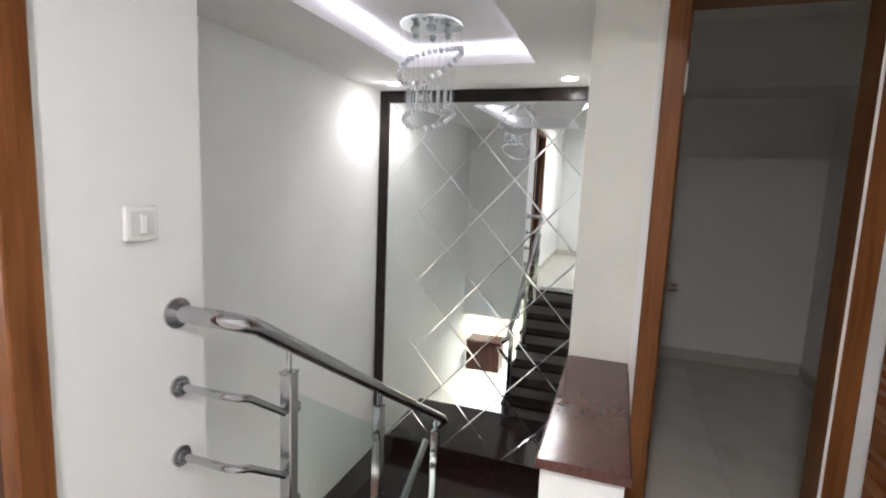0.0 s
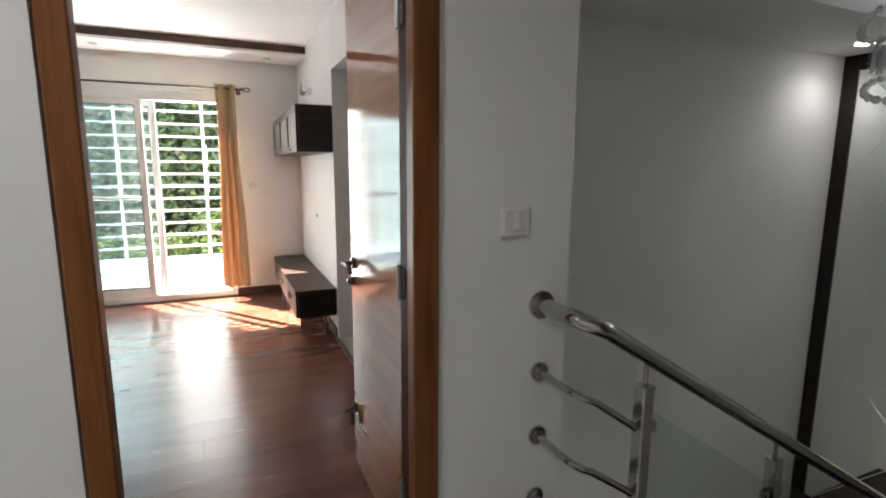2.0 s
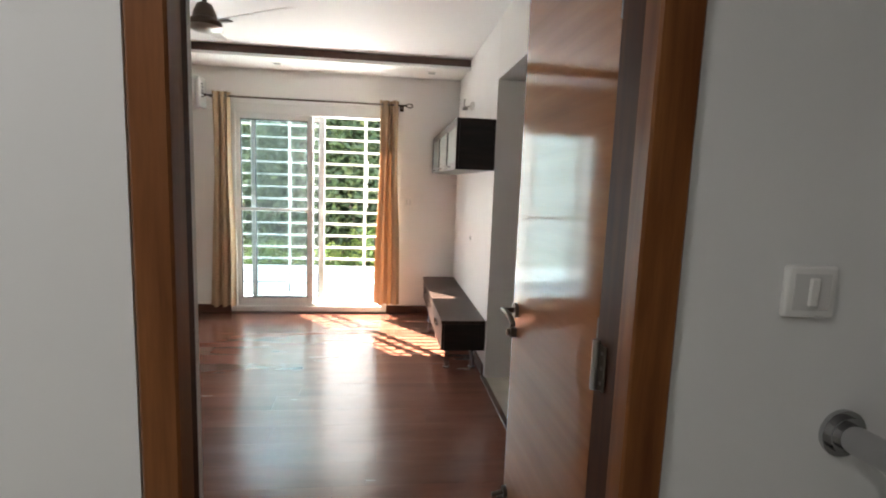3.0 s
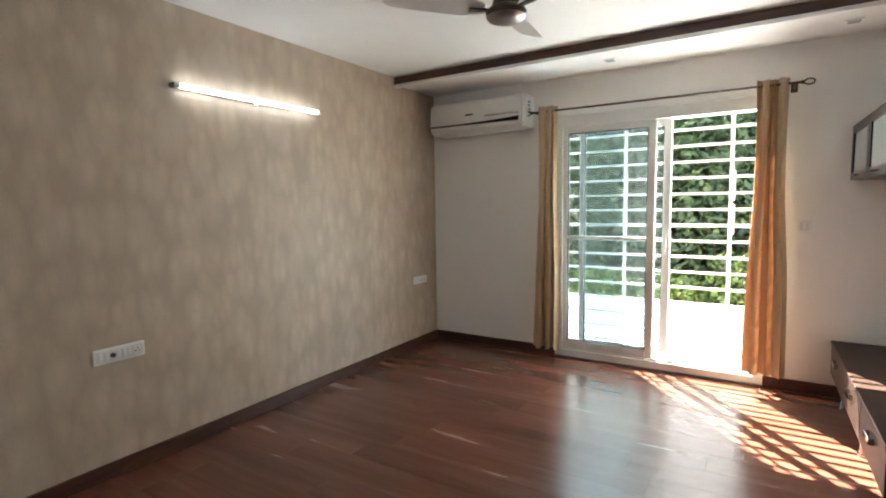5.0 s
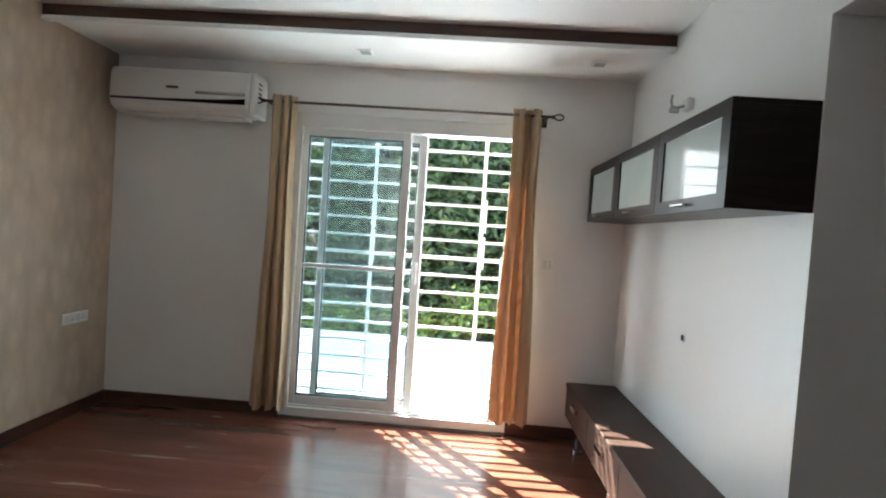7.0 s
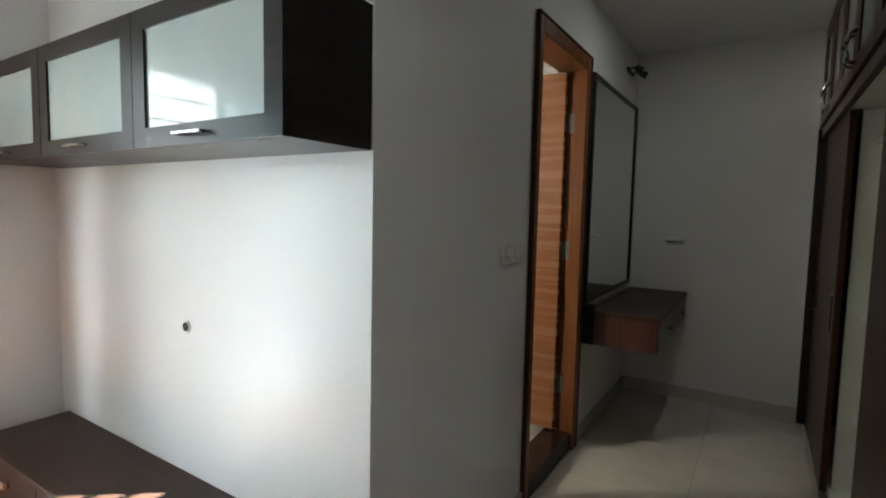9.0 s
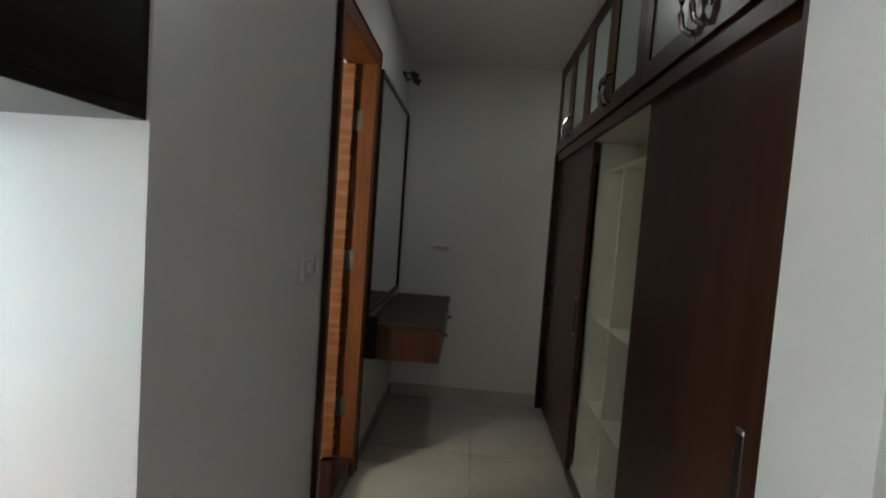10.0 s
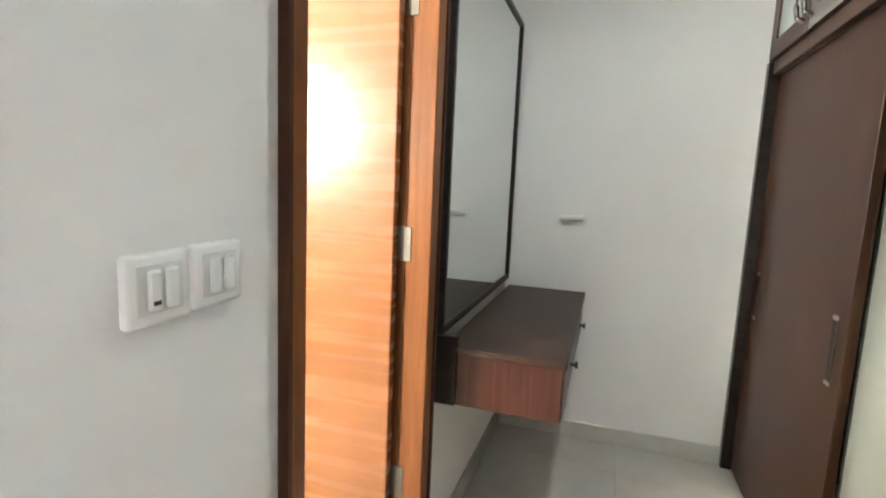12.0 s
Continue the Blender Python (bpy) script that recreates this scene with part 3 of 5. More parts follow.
part("edge_strip", boxes(((3.456, 2.588, 0), (3.468, 2.61, 2.128)), bevel=0.001), M["teak_dark_and_gap"], d)
part("edge_strip", boxes(((4.185, 2.588, 0), (4.205, 2.61, 2.128)), bevel=0.001), M["teak_dark_and_gap"], d)
part("edge_strip", boxes(((3.468, 2.588, 2.12), (4.185, 2.61, 2.128)), bevel=0.001), M["teak_dark_and_gap"], d)
leaf = thing("door_leaf", "glossy orange teak veneer bathroom door leaf", "door", (4.132, 2.69, 0), rz=2.0)
part("panel", boxes(((-0.04, 0.004, 0.11), (-0.004, 0.62, 2.04)), bevel=0.003), M["teak_leaf"], leaf)
for hz in (0.36, 1.1, 1.78):
    hinge(leaf, (-0.004, -0.008, hz))
lever(leaf, (-0.04, 0.56, 1.0), (0, -1, 0), (-1, 0, 0))
leaf["kind"] = "structure"

# ---------------------------------------------------------------- balcony door, grille, curtains
w = tagged(new("window_balcony"), "white sliding balcony door with one sash slid open", "window", "", "structure")
FY = 4.36
part("frame", boxes(((0.2, FY - 0.02, 0), (0.255, FY + 0.1, 2.06)), bevel=0.004), M["upvc"], w)
part("frame", boxes(((1.675, FY - 0.02, 0), (1.73, FY + 0.1, 2.06)), bevel=0.004), M["upvc"], w)
part("frame", boxes(((0.255, FY - 0.02, 1.955), (1.675, FY + 0.1, 2.06)), bevel=0.004), M["upvc"], w)
part("track", boxes(((0.255, FY - 0.03, 0), (1.675, FY + 0.1, 0.07)), ((0.255, FY - 0.012, 0.07), (1.675, FY - 0.004, 0.085)), ((0.255, FY + 0.04, 0.07), (1.675, FY + 0.048, 0.085)), bevel=0.003), M["upvc"], w)
part("sill_gap", boxes(((0.2, 4.322, 0.0), (1.73, 4.3395, 0.014)), bevel=0.002), M["rubber"], w, "dark floor track")
part("head_band", boxes(((0.17, FY - 0.032, 2.045), (1.76, FY - 0.02, 2.09)), bevel=0.003), M["upvc"], w)


def sash(x0, x1, y, label):
    s = part("sash", boxes(((x0, y, 0.085), (x0 + 0.04, y + 0.035, 1.955)), bevel=0.004), M["upvc"], w, label)
    part("stile", boxes(((x1 - 0.055, y, 0.085), (x1, y + 0.035, 1.955)), bevel=0.004), M["upvc"], s)
    part("rail", boxes(((x0 + 0.04, y, 0.085), (x1 - 0.055, y + 0.035, 0.145)), bevel=0.004), M["upvc"], s)
    part("rail", boxes(((x0 + 0.04, y, 1.905), (x1 - 0.055, y + 0.035, 1.955)), bevel=0.004), M["upvc"], s)
    part("rail", boxes(((x0 + 0.04, y + 0.004, 1.022), (x1 - 0.055, y + 0.031, 1.048)), bevel=0.003), M["upvc"], s)
    part("gasket", frame_piece((x0 + 0.04, y + 0.006, 0.145), (x1 - 0.055, y + 0.03, 1.905), 1, 0.009, 0.009, 0.011), M["rubber"], s)
    g = part("pane", boxes(((x0 + 0.042, y + 0.015, 0.14), (x1 - 0.057, y + 0.02, 1.91))), M["pane"], s, "tinted glass pane")
    g.visible_shadow = False
    return s


sash(0.255, 0.985, FY, "front sash, closed")
b_sash = sash(0.38, 1.09, FY + 0.052, "rear sash slid open behind the other")
part("pull_handle", boxes(((1.05, FY + 0.03, 0.95), (1.068, FY + 0.052, 1.1)), bevel=0.004), M["upvc"], b_sash)

g = thing("window_grille", "white painted steel security grille of flat bars", "grille")
GY = 4.475
for k in range(15):
    z = 1.87 - 0.1215 * k
    th = 0.016 if k != 6 else 0.024
    part("bar", boxes(((0.2, GY - 0.012, z - th / 2), (1.73, GY + 0.012, z + th / 2)), bevel=0.003), M["grille"], g)
for x in (0.255, 0.735, 1.03, 1.49, 1.7):
    part("upright", boxes(((x - 0.012, GY + 0.013, 0.05), (x + 0.012, GY + 0.025, 2.05)), bevel=0.003), M["grille"], g)
for x in (0.735, 1.49):
    for zz in (1.18, 1.43):
        part("latch_bar", rods(((x + 0.02, GY - 0.02, zz - 0.1), (x + 0.02, GY - 0.02, zz + 0.12), 0.008), seg=8), M["grille"], g)

r = thing("curtain_rod", "thin steel curtain rod with knobbed oval finials", "curtain rod")
part("pole", rods(((0.05, 4.19, 2.076), (1.87, 4.19, 2.076), 0.0085)), M["bronze"], r, "", True)
for x, s in ((0.05, -1), (1.87, 1)):
    f = part("finial", rods(((x, 4.19, 2.076), (x + s * 0.015, 4.19, 2.076), 0.012)), M["bronze"], r, "", True)
    ring = [(x + s * (0.042 + 0.028 * math.cos(a)), 4.19, 2.076 + 0.018 * math.sin(a)) for a in (2 * math.pi * k / 14 for k in range(15))]
    part("finial_loop", sweep(ring, 0.005, 8), M["bronze"], f, "", True)
    part("bracket", boxes(((x + s * -0.03 - 0.006, 4.19, 2.062), (x + s * -0.03 + 0.006, 4.34, 2.072)), ((x + s * -0.03 - 0.02, 4.332, 2.04), (x + s * -0.03 + 0.02, 4.34, 2.1)), bevel=0.002), M["bronze"], r)


def curtain(x_top, x_mid, x_low, z_low, seed):
    """A gathered curtain: folds run down and spread at the hem."""
    rnd = random.Random(seed)
    bm = bmesh.new()
    nu, nv, folds = 96, 30, 3
    ph = [rnd.uniform(-0.6, 0.6) for _ in range(folds + 1)]
    rows = []
    for j in range(nv + 1):
        t = j / nv
        z = 2.115 + (z_low - 2.115) * t
        f = min(1, t * 1.6)
        a0 = x_top[0] + (x_mid[0] - x_top[0]) * f + (x_low[0] - x_mid[0]) * max(0, t - 0.4) / 0.6
        a1 = x_top[1] + (x_mid[1] - x_top[1]) * f + (x_low[1] - x_mid[1]) * max(0, t - 0.4) / 0.6
        row = []
        for i in range(nu + 1):
            u = i / nu
            swing = ph[int(u * folds)] * 0.25 * t + 0.2 * math.sin(4 * t + seed)
            amp = (0.036 if t > 0.06 else 0.03) * (0.8 + 0.35 * math.sin(3 * u + seed))
            y = 4.19 + amp * math.sin(2 * math.pi * folds * (u + 0.06 * math.sin(5 * u + 2 * seed) + 0.02 * math.sin(13 * u + seed)) + swing) + 0.004 * math.sin(2 * math.pi * folds * 2.3 * u + 4 * t)
            x = a0 + (a1 - a0) * u + 0.01 * math.sin(2 * math.pi * folds * u * 2 + 1) + 0.006 * math.sin(7 * t + u * 3)
            row.append(bm.verts.new((x, y, z + 0.006 * math.sin(2 * math.pi * folds * u))))
        rows.append(row)
    for a, b in zip(rows, rows[1:]):
        for i in range(nu):
            bm.faces.new((a[i], a[i + 1], b[i + 1], b[i]))
    c = thing("curtain", "long beige eyelet curtain gathered to one side", "curtain", group="curtains at the balcony door")
    part("cloth", bm, M["curtain"], c, "", True)
    for k in range(folds):
        x = x_top[0] + (x_top[1] - x_top[0]) * (k + 0.5) / folds
        part("eyelet", sweep([(x, 4.19 + 0.022 * math.cos(a), 2.076 + 0.022 * math.sin(a)) for a in (2 * math.pi * q / 12 for q in range(13))], 0.004, 6), M["brushed"], c, "", True)


curtain((0.09, 0.25), (0.1, 0.265), (0.03, 0.275), 0.1, 1)
curtain((1.62, 1.8), (1.625, 1.81), (1.585, 1.85), 0.13, 5)

# ---------------------------------------------------------------- bedroom things
# split air conditioner
ac = thing("air_conditioner", "white wall-mounted split air conditioner with dark outlet slot", "air conditioner", (-0.935, 4.34, 1.962))
prof = [(0, 0.03), (0, 0.285), (-0.13, 0.285), (-0.185, 0.268), (-0.2, 0.22), (-0.205, 0.075), (-0.19, 0.03), (-0.15, 0.004), (-0.06, 0.0)]
bm = bmesh.new()
ends = [[bm.verts.new((x, y, z)) for y, z in prof] for x in (0.0, 0.9)]
for i in range(len(prof)):
    j = (i + 1) % len(prof)
    bm.faces.new((ends[0][i], ends[0][j], ends[1][j], ends[1][i]))
bm.faces.new(ends[0])
bm.faces.new(ends[1][::-1])
bmesh.ops.bevel(bm, geom=list(bm.edges), offset=0.006, segments=2, affect="EDGES")
part("body", bm, M["ac_plastic"], ac, "", True)
part("end_cover", boxes(((0.9, -0.185, 0.006), (0.942, 0.0, 0.275)), bevel=0.014, seg=3), M["ac_plastic"], ac, "", True)
part("end_vent", boxes(*(((0.94, -0.15, 0.12 + 0.03 * k), (0.944, -0.1, 0.132 + 0.03 * k)) for k in range(4))), M["rubber"], ac, "dark slots in the end cover")
part("receiver_window", boxes(((0.945, -0.16, 0.025), (0.94, -0.08, 0.05))), M["grey_plastic"], ac)
slot = bmesh.new()
n = 18
top = [slot.verts.new((0.012 + 0.87 * k / n, -0.2085, 0.078 + 0.022 * (k / n) ** 3)) for k in range(n + 1)]
low = [slot.verts.new((0.012 + 0.87 * k / n, -0.2085, 0.064)) for k in range(n + 1)]
for k in range(n):
    slot.faces.new((top[k], top[k + 1], low[k + 1], low[k]))
bmesh.ops.solidify(slot, geom=list(slot.faces), thickness=0.006)
part("outlet_slot", slot, M["dark_slot"], ac, "dark outlet slot")
part("louvre", boxes(((0.015, -0.2, 0.036), (0.885, -0.193, 0.062)), bevel=0.003), M["ac_plastic"], ac)
part("trim_line", boxes(((0.56, -0.2105, 0.118), (0.88, -0.203, 0.136)), bevel=0.003), M["chrome"], ac, "silver trim line")
part("badge", boxes(((0.37, -0.209, 0.145), (0.45, -0.204, 0.16)), bevel=0.003), M["bronze"], ac, "small dark badge")
part("base_tray", boxes(((0.08, -0.14, -0.012), (0.86, -0.03, 0.002)), bevel=0.003), M["ac_plastic"], ac)

# tube light
tl = thing("tube_light", "lit white tube light on a slim batten", "tube light", (-1.027, 1.74, 1.99))
part("batten", boxes(((0, 0.0, -0.012), (0.022, 1.06, 0.012)), bevel=0.003), M["plastic"], tl)
part("tube", rods(((0.042, 0.035, 0), (0.042, 1.03, 0), 0.014)), M["tube"], tl, "glowing tube", True)
for y in (0.0, 1.03):
    part("end_holder", boxes(((0, y, -0.014), (0.055, y + 0.035, 0.014)), bevel=0.004), M["brushed"], tl)
part("starter", rods(((0.03, 0.53, -0.012), (0.03, 0.53, -0.035), 0.012), seg=10), M["plastic"], tl)


def switch_plate(name, label, m, width, height, modules, group=""):
    """A wall plate in its own plane: x along the wall, y off the wall, modules as (x, kind)."""
    p = thing(name, label, "switch" if "switch" in name else "socket", group=group)
    p.matrix_basis = m
    part("plate", boxes(((-width / 2, 0, -height / 2), (width / 2, 0.014, height / 2)), bevel=0.0065, seg=3), M["plastic"], p, "", True)
    part("inner_frame", boxes(((-width / 2 + 0.013, 0.012, -height / 2 + 0.013), (width / 2 - 0.013, 0.0148, height / 2 - 0.013)), bevel=0.001), M["grey_plastic"], p, "grey inner frame")
    for x, kind in modules:
        if kind == "rocker":
            part("rocker", boxes(((x - 0.0095, 0.0148, -height * 0.28), (x + 0.0095, 0.021, height * 0.28)), bevel=0.003), M["plastic"], p)
        elif kind == "indicator":
            part("rocker", boxes(((x - 0.0095, 0.0148, -height * 0.28), (x + 0.0095, 0.021, height * 0.28)), bevel=0.003), M["plastic"], p)
            part("indicator", boxes(((x - 0.005, 0.02, -height * 0.2), (x + 0.005, 0.0216, -height * 0.14))), M["dark_slot"], p)
        elif kind == "knob":
            part("regulator", rods(((x, 0.013, 0), (x, 0.022, 0), 0.012)), M["dark_slot"], p, "dark regulator knob", True)
        else:
            s = part("socket_face", boxes(((x - 0.02, 0.0145, -0.02), (x + 0.02, 0.0178, 0.02)), bevel=0.002), M["plastic"], p)
            for dx, dz in ((0, 0.009), (-0.009, -0.006), (0.009, -0.006)):
                part("pin_hole", rods(((x + dx, 0.017, dz), (x + dx, 0.0184, dz), 0.0035), seg=8), M["dark_slot"], s)
    return p


switch_plate("switch_plate", "white modular switch and socket plate on the wallpaper", pose(-1.027, 1.402, 0.62, 0, 0, -90), 0.24, 0.078,
             [(0.09, "rocker"), (0.062, "rocker"), (0.035, "knob"), (0.008, "rocker"), (-0.018, "rocker"), (-0.042, "rocker"), (-0.08, "socket")])
switch_plate("socket_plate", "white socket plate on the wallpaper near the corner", pose(-1.027, 4.045, 0.627, 0, 0, -90), 0.21, 0.07, [(0.06, "rocker"), (0.02, "socket"), (-0.05, "socket")])
switch_plate("socket_plate", "square white plate beside the curtain", pose(1.93, 4.34, 1.152, 0, 0, 180), 0.075, 0.08, [(0, "rocker")])

# ceiling fan
fan = thing("ceiling_fan", "dark bronze three-blade ceiling fan with pale blades", "ceiling fan", (0.67, 2.33, 0))
part("canopy", lathe([(0.012, 2.37), (0.03, 2.375), (0.055, 2.4), (0.06, 2.424)]), M["bronze"], fan, "", True)
part("down_rod", rods(((0, 0, 2.29), (0, 0, 2.38), 0.012)), M["bronze"], fan, "", True)
part("motor", lathe([(0.05, 2.165), (0.088, 2.17), (0.093, 2.19), (0.082, 2.205), (0.066, 2.215), (0.058, 2.25), (0.04, 2.29), (0.02, 2.3)]), M["bronze"], fan, "dark bronze bell-shaped motor", True)
part("motor_cap", lathe([(0.01, 2.143), (0.055, 2.147), (0.082, 2.158), (0.09, 2.17)]), M["brushed"], fan, "", True)
for ang in (-20.5, 99.5, 219.5):
    bm = bmesh.new()
    pr = []
    for rr, wd in ((0.1, 0.03), (0.14, 0.045), (0.2, 0.06), (0.4, 0.066), (0.52, 0.064), (0.545, 0.052), (0.552, 0.03)):
        pr.append([bm.verts.new((rr, s * wd, 2.19 + rr * 0.1 + s * wd * 0.3 + dz)) for s, dz in ((-1, 0), (1, 0), (1, 0.004), (-1, 0.004))])
    for a, b in zip(pr, pr[1:]):
        for k in range(4):
            bm.faces.new((a[k], a[(k + 1) % 4], b[(k + 1) % 4], b[k]))
    bm.faces.new(pr[0])
    bm.faces.new(pr[-1][::-1])
    bmesh.ops.rotate(bm, cent=(0, 0, 0), matrix=Matrix.Rotation(radians(ang), 3, "Z"), verts=bm.verts)
    bl = part("blade", bm, M["ac_plastic"], fan, "pale glossy blade")
    arm = boxes(((0.07, -0.018, 2.192), (0.17, 0.018, 2.2)), bevel=0.003)
    bmesh.ops.rotate(arm, cent=(0, 0, 0), matrix=Matrix.Rotation(radians(ang), 3, "Z"), verts=arm.verts)
    part("blade_arm", arm, M["bronze"], bl)

# wall cabinet over the TV place: three lift-up doors with frosted panes
X0, X1 = 2.152, 2.415
cab = thing("wall_cabinet", "dark wenge wall cabinet with three frosted glass doors", "cabinet")
for a, b in (((X0 + 0.02, 2.58, 1.446), (X1, 4.275, 1.464)), ((X0 + 0.02, 2.58, 1.764), (X1, 4.275, 1.782)), ((X0 + 0.02, 2.58, 1.464), (X1, 2.598, 1.764)),
     ((X0 + 0.02, 4.257, 1.464), (X1, 4.275, 1.764)), ((X1 - 0.012, 2.598, 1.464), (X1, 4.257, 1.764))):
    part("panel", boxes((a, b), bevel=0.001), M["wenge"], cab)
for y0 in (2.58, 3.145, 3.71):
    y1 = y0 + 0.562
    dr = part("door", frame_piece((X0, y0, 1.446), (X0 + 0.019, y1, 1.782), 0, 0.055, 0.048, 0.05), M["wenge"], cab)
    part("frosted_pane", boxes(((X0 + 0.006, y0 + 0.05, 1.49), (X0 + 0.012, y1 - 0.05, 1.736))), M["frost"], dr, "frosted glass pane")
    ym = y0 + 0.3
    part("handle", boxes(((X0 - 0.022, ym - 0.055, 1.466), (X0 - 0.016, ym + 0.055, 1.474)), ((X0 - 0.02, ym - 0.05, 1.466), (X0, ym - 0.042, 1.474)), ((X0 - 0.02, ym + 0.042, 1.466), (X0, ym + 0.05, 1.474)), bevel=0.002), M["chrome"], dr, "chrome bar handle")

# low TV unit on steel legs
XB = 2.105
tv = thing("tv_unit", "low dark wenge TV unit on short steel legs", "TV unit")
part("body", boxes(((XB + 0.02, 2.615, 0.185), (X1, 4.275, 0.375))), M["wenge"], tv)
part("top", boxes(((XB - 0.005, 2.61, 0.375), (X1, 4.28, 0.402)), bevel=0.003), M["wenge_top"], tv, "dark wood-grain top")
for k, y0 in enumerate((2.615, 3.17, 3.725)):
    dr = part("drawer_front", boxes(((XB, y0 + 0.002, 0.187), (XB + 0.019, y0 + 0.551, 0.372)), bevel=0.002), M["wenge_top"], tv)
    ym, zz = y0 + 0.28, 0.315
    part("handle", boxes(((XB - 0.02, ym - 0.055, zz - 0.014), (XB - 0.012, ym + 0.055, zz + 0.014)), ((XB - 0.014, ym - 0.055, zz - 0.014), (XB, ym - 0.045, zz + 0.014)), ((XB - 0.014, ym + 0.045, zz - 0.014), (XB, ym + 0.055, zz + 0.014)), bevel=0.002), M["chrome"], dr, "chrome pull handle")
for x in (2.17, 2.36):
    for y in (2.78, 3.45, 4.15):
        lg = part("leg", rods(((x, y, 0.0), (x, y, 0.185), 0.018)), M["chrome"], tv, "chrome leg", True)
        part("foot", rods(((x, y, 0.0), (x, y, 0.012), 0.026)), M["chrome"], lg, "", True)

# wall lamp base over the cabinet, cable hole in the TV wall
wl = thing("wall_light", "small white wall lamp holder with a curved arm", "wall light", (2.415, 3.485, 2.0))
part("base", boxes(((-0.035, -0.03, -0.03), (0, 0.03, 0.03)), bevel=0.006), M["ac_plastic"], wl)
part("arm", sweep([(-0.035, 0.0, -0.005), (-0.06, 0.02, -0.01), (-0.075, 0.045, 0.0), (-0.075, 0.06, 0.03), (-0.07, 0.062, 0.06)], 0.006, 8), M["brushed"], wl, "", True)
part("shade_ring", rods(((-0.05, 0.03, -0.02), (-0.09, 0.03, -0.02), 0.014)), M["brushed"], wl, "", True)
ch = thing("cable_outlet", "small dark cable hole in the TV wall", "cable outlet", (2.415, 3.37, 0.905))
part("ring", rods(((-0.004, 0, 0), (0, 0, 0), 0.022), ), M["plastic"], ch, "", True)
part("hole", rods(((-0.006, 0, 0), (-0.003, 0, 0), 0.015)), M["dark_slot"], ch, "", True)
for x, y in ((0.71, 4.04), (2.1, 4.04)):
    dl = thing("downlight", "small square white downlight, unlit", "downlight", (x, y, 2.365), group="downlights in the ceiling drop")
    part("bezel", boxes(((-0.045, -0.045, -0.006), (0.045, 0.045, 0)), bevel=0.002), M["plastic"], dl)
    part("lens", boxes(((-0.03, -0.03, -0.008), (0.03, 0.03, -0.005))), M["frost"], dl)

# ---------------------------------------------------------------- dressing area
wd = thing("wardrobe", "dark brown sliding wardrobe, middle bay open on white shelves", "wardrobe")
WB = 0.88
part("end_post", boxes(((5.33, 0.88, 0), (5.37, 1.525, 1.85)), bevel=0.002), M["wenge"], wd)
part("end_post", boxes(((2.68, 0.88, 0), (2.7, 1.5, 1.85)), bevel=0.002), M["walnut"], wd)
part("fascia", boxes(((2.7, 1.482, 1.795), (5.33, 1.508, 1.85)), bevel=0.002), M["walnut"], wd)
part("top_panel", boxes(((2.7, 0.892, 1.8), (5.33, 1.482, 1.815))), M["carcass"], wd, "white top panel")
part("track", boxes(((3.54, 1.45, 0), (4.4, 1.484, 0.008)), bevel=0.001), M["brushed"], wd, "thin metal floor track")
part("plinth", boxes(((2.7, 0.9, 0), (5.33, 1.445, 0.03)), bevel=0.002), M["carcass"], wd, "white base and track")
part("back_panel", boxes(((2.7, WB, 0.03), (5.33, WB + 0.012, 1.795))), M["carcass"], wd)
for x in (3.42, 4.17, 4.425):
    part("divider", boxes(((x, WB + 0.012, 0.03), (x + 0.018, 1.43 if x > 4.3 else 1.375, 1.64 if x == 4.17 else 1.795))), M["carcass"], wd)
for z, x0, x1 in ((0.395, 3.438, 4.17), (0.86, 3.438, 4.17), (1.66, 3.438, 4.425), (0.395, 4.188, 4.425), (0.86, 4.188, 4.425)):
    part("shelf", boxes(((x0, WB + 0.012, z - 0.018), (x1, 1.377, z)), bevel=0.002), M["carcass"], wd, "white shelf")
d1 = part("sliding_door", boxes(((4.4, 1.452, 0.008), (5.33, 1.48, 1.795)), bevel=0.002), M["walnut"], wd)
d2 = part("sliding_door", boxes(((2.7, 1.455, 0.008), (3.54, 1.485, 1.795)), bevel=0.002), M["walnut"], wd)
for dr, x, y, z0 in ((d1, 4.46, 1.48, 0.75), (d1, 5.25, 1.48, 0.75), (d2, 2.76, 1.485, 0.73)):
    h = part("handle", boxes(((x, y - 0.002, z0), (x + 0.028, y + 0.003, z0 + 0.2)), bevel=0.001), M["bronze"], dr, "dark recessed pull")
    part("recess", boxes(((x + 0.004, y + 0.001, z0 + 0.012), (x + 0.024, y + 0.0045, z0 + 0.188))), M["dark_slot"], h)
    for zt in (z0 - 0.004, z0 + 0.19):
        part("end_tip", boxes(((x - 0.001, y - 0.002, zt), (x + 0.029, y + 0.006, zt + 0.014)), bevel=0.003), M["brushed"], h, "small metal end tip")
loft = thing("loft_cabinet", "dark loft cabinets with frosted glass doors up to the ceiling", "cabinet")
for a, b in (((2.68, 0.88, 1.85), (5.37, 1.5, 1.87)), ((2.68, 0.88, 2.43), (5.37, 1.5, 2.449)), ((2.68, 0.88, 1.87), (2.7, 1.5, 2.43)), ((5.35, 0.88, 1.87), (5.37, 1.5, 2.43)), ((2.7, 0.88, 1.87), (5.35, 0.9, 2.43))):
    part("panel", boxes((a, b), bevel=0.001), M["walnut"], loft)
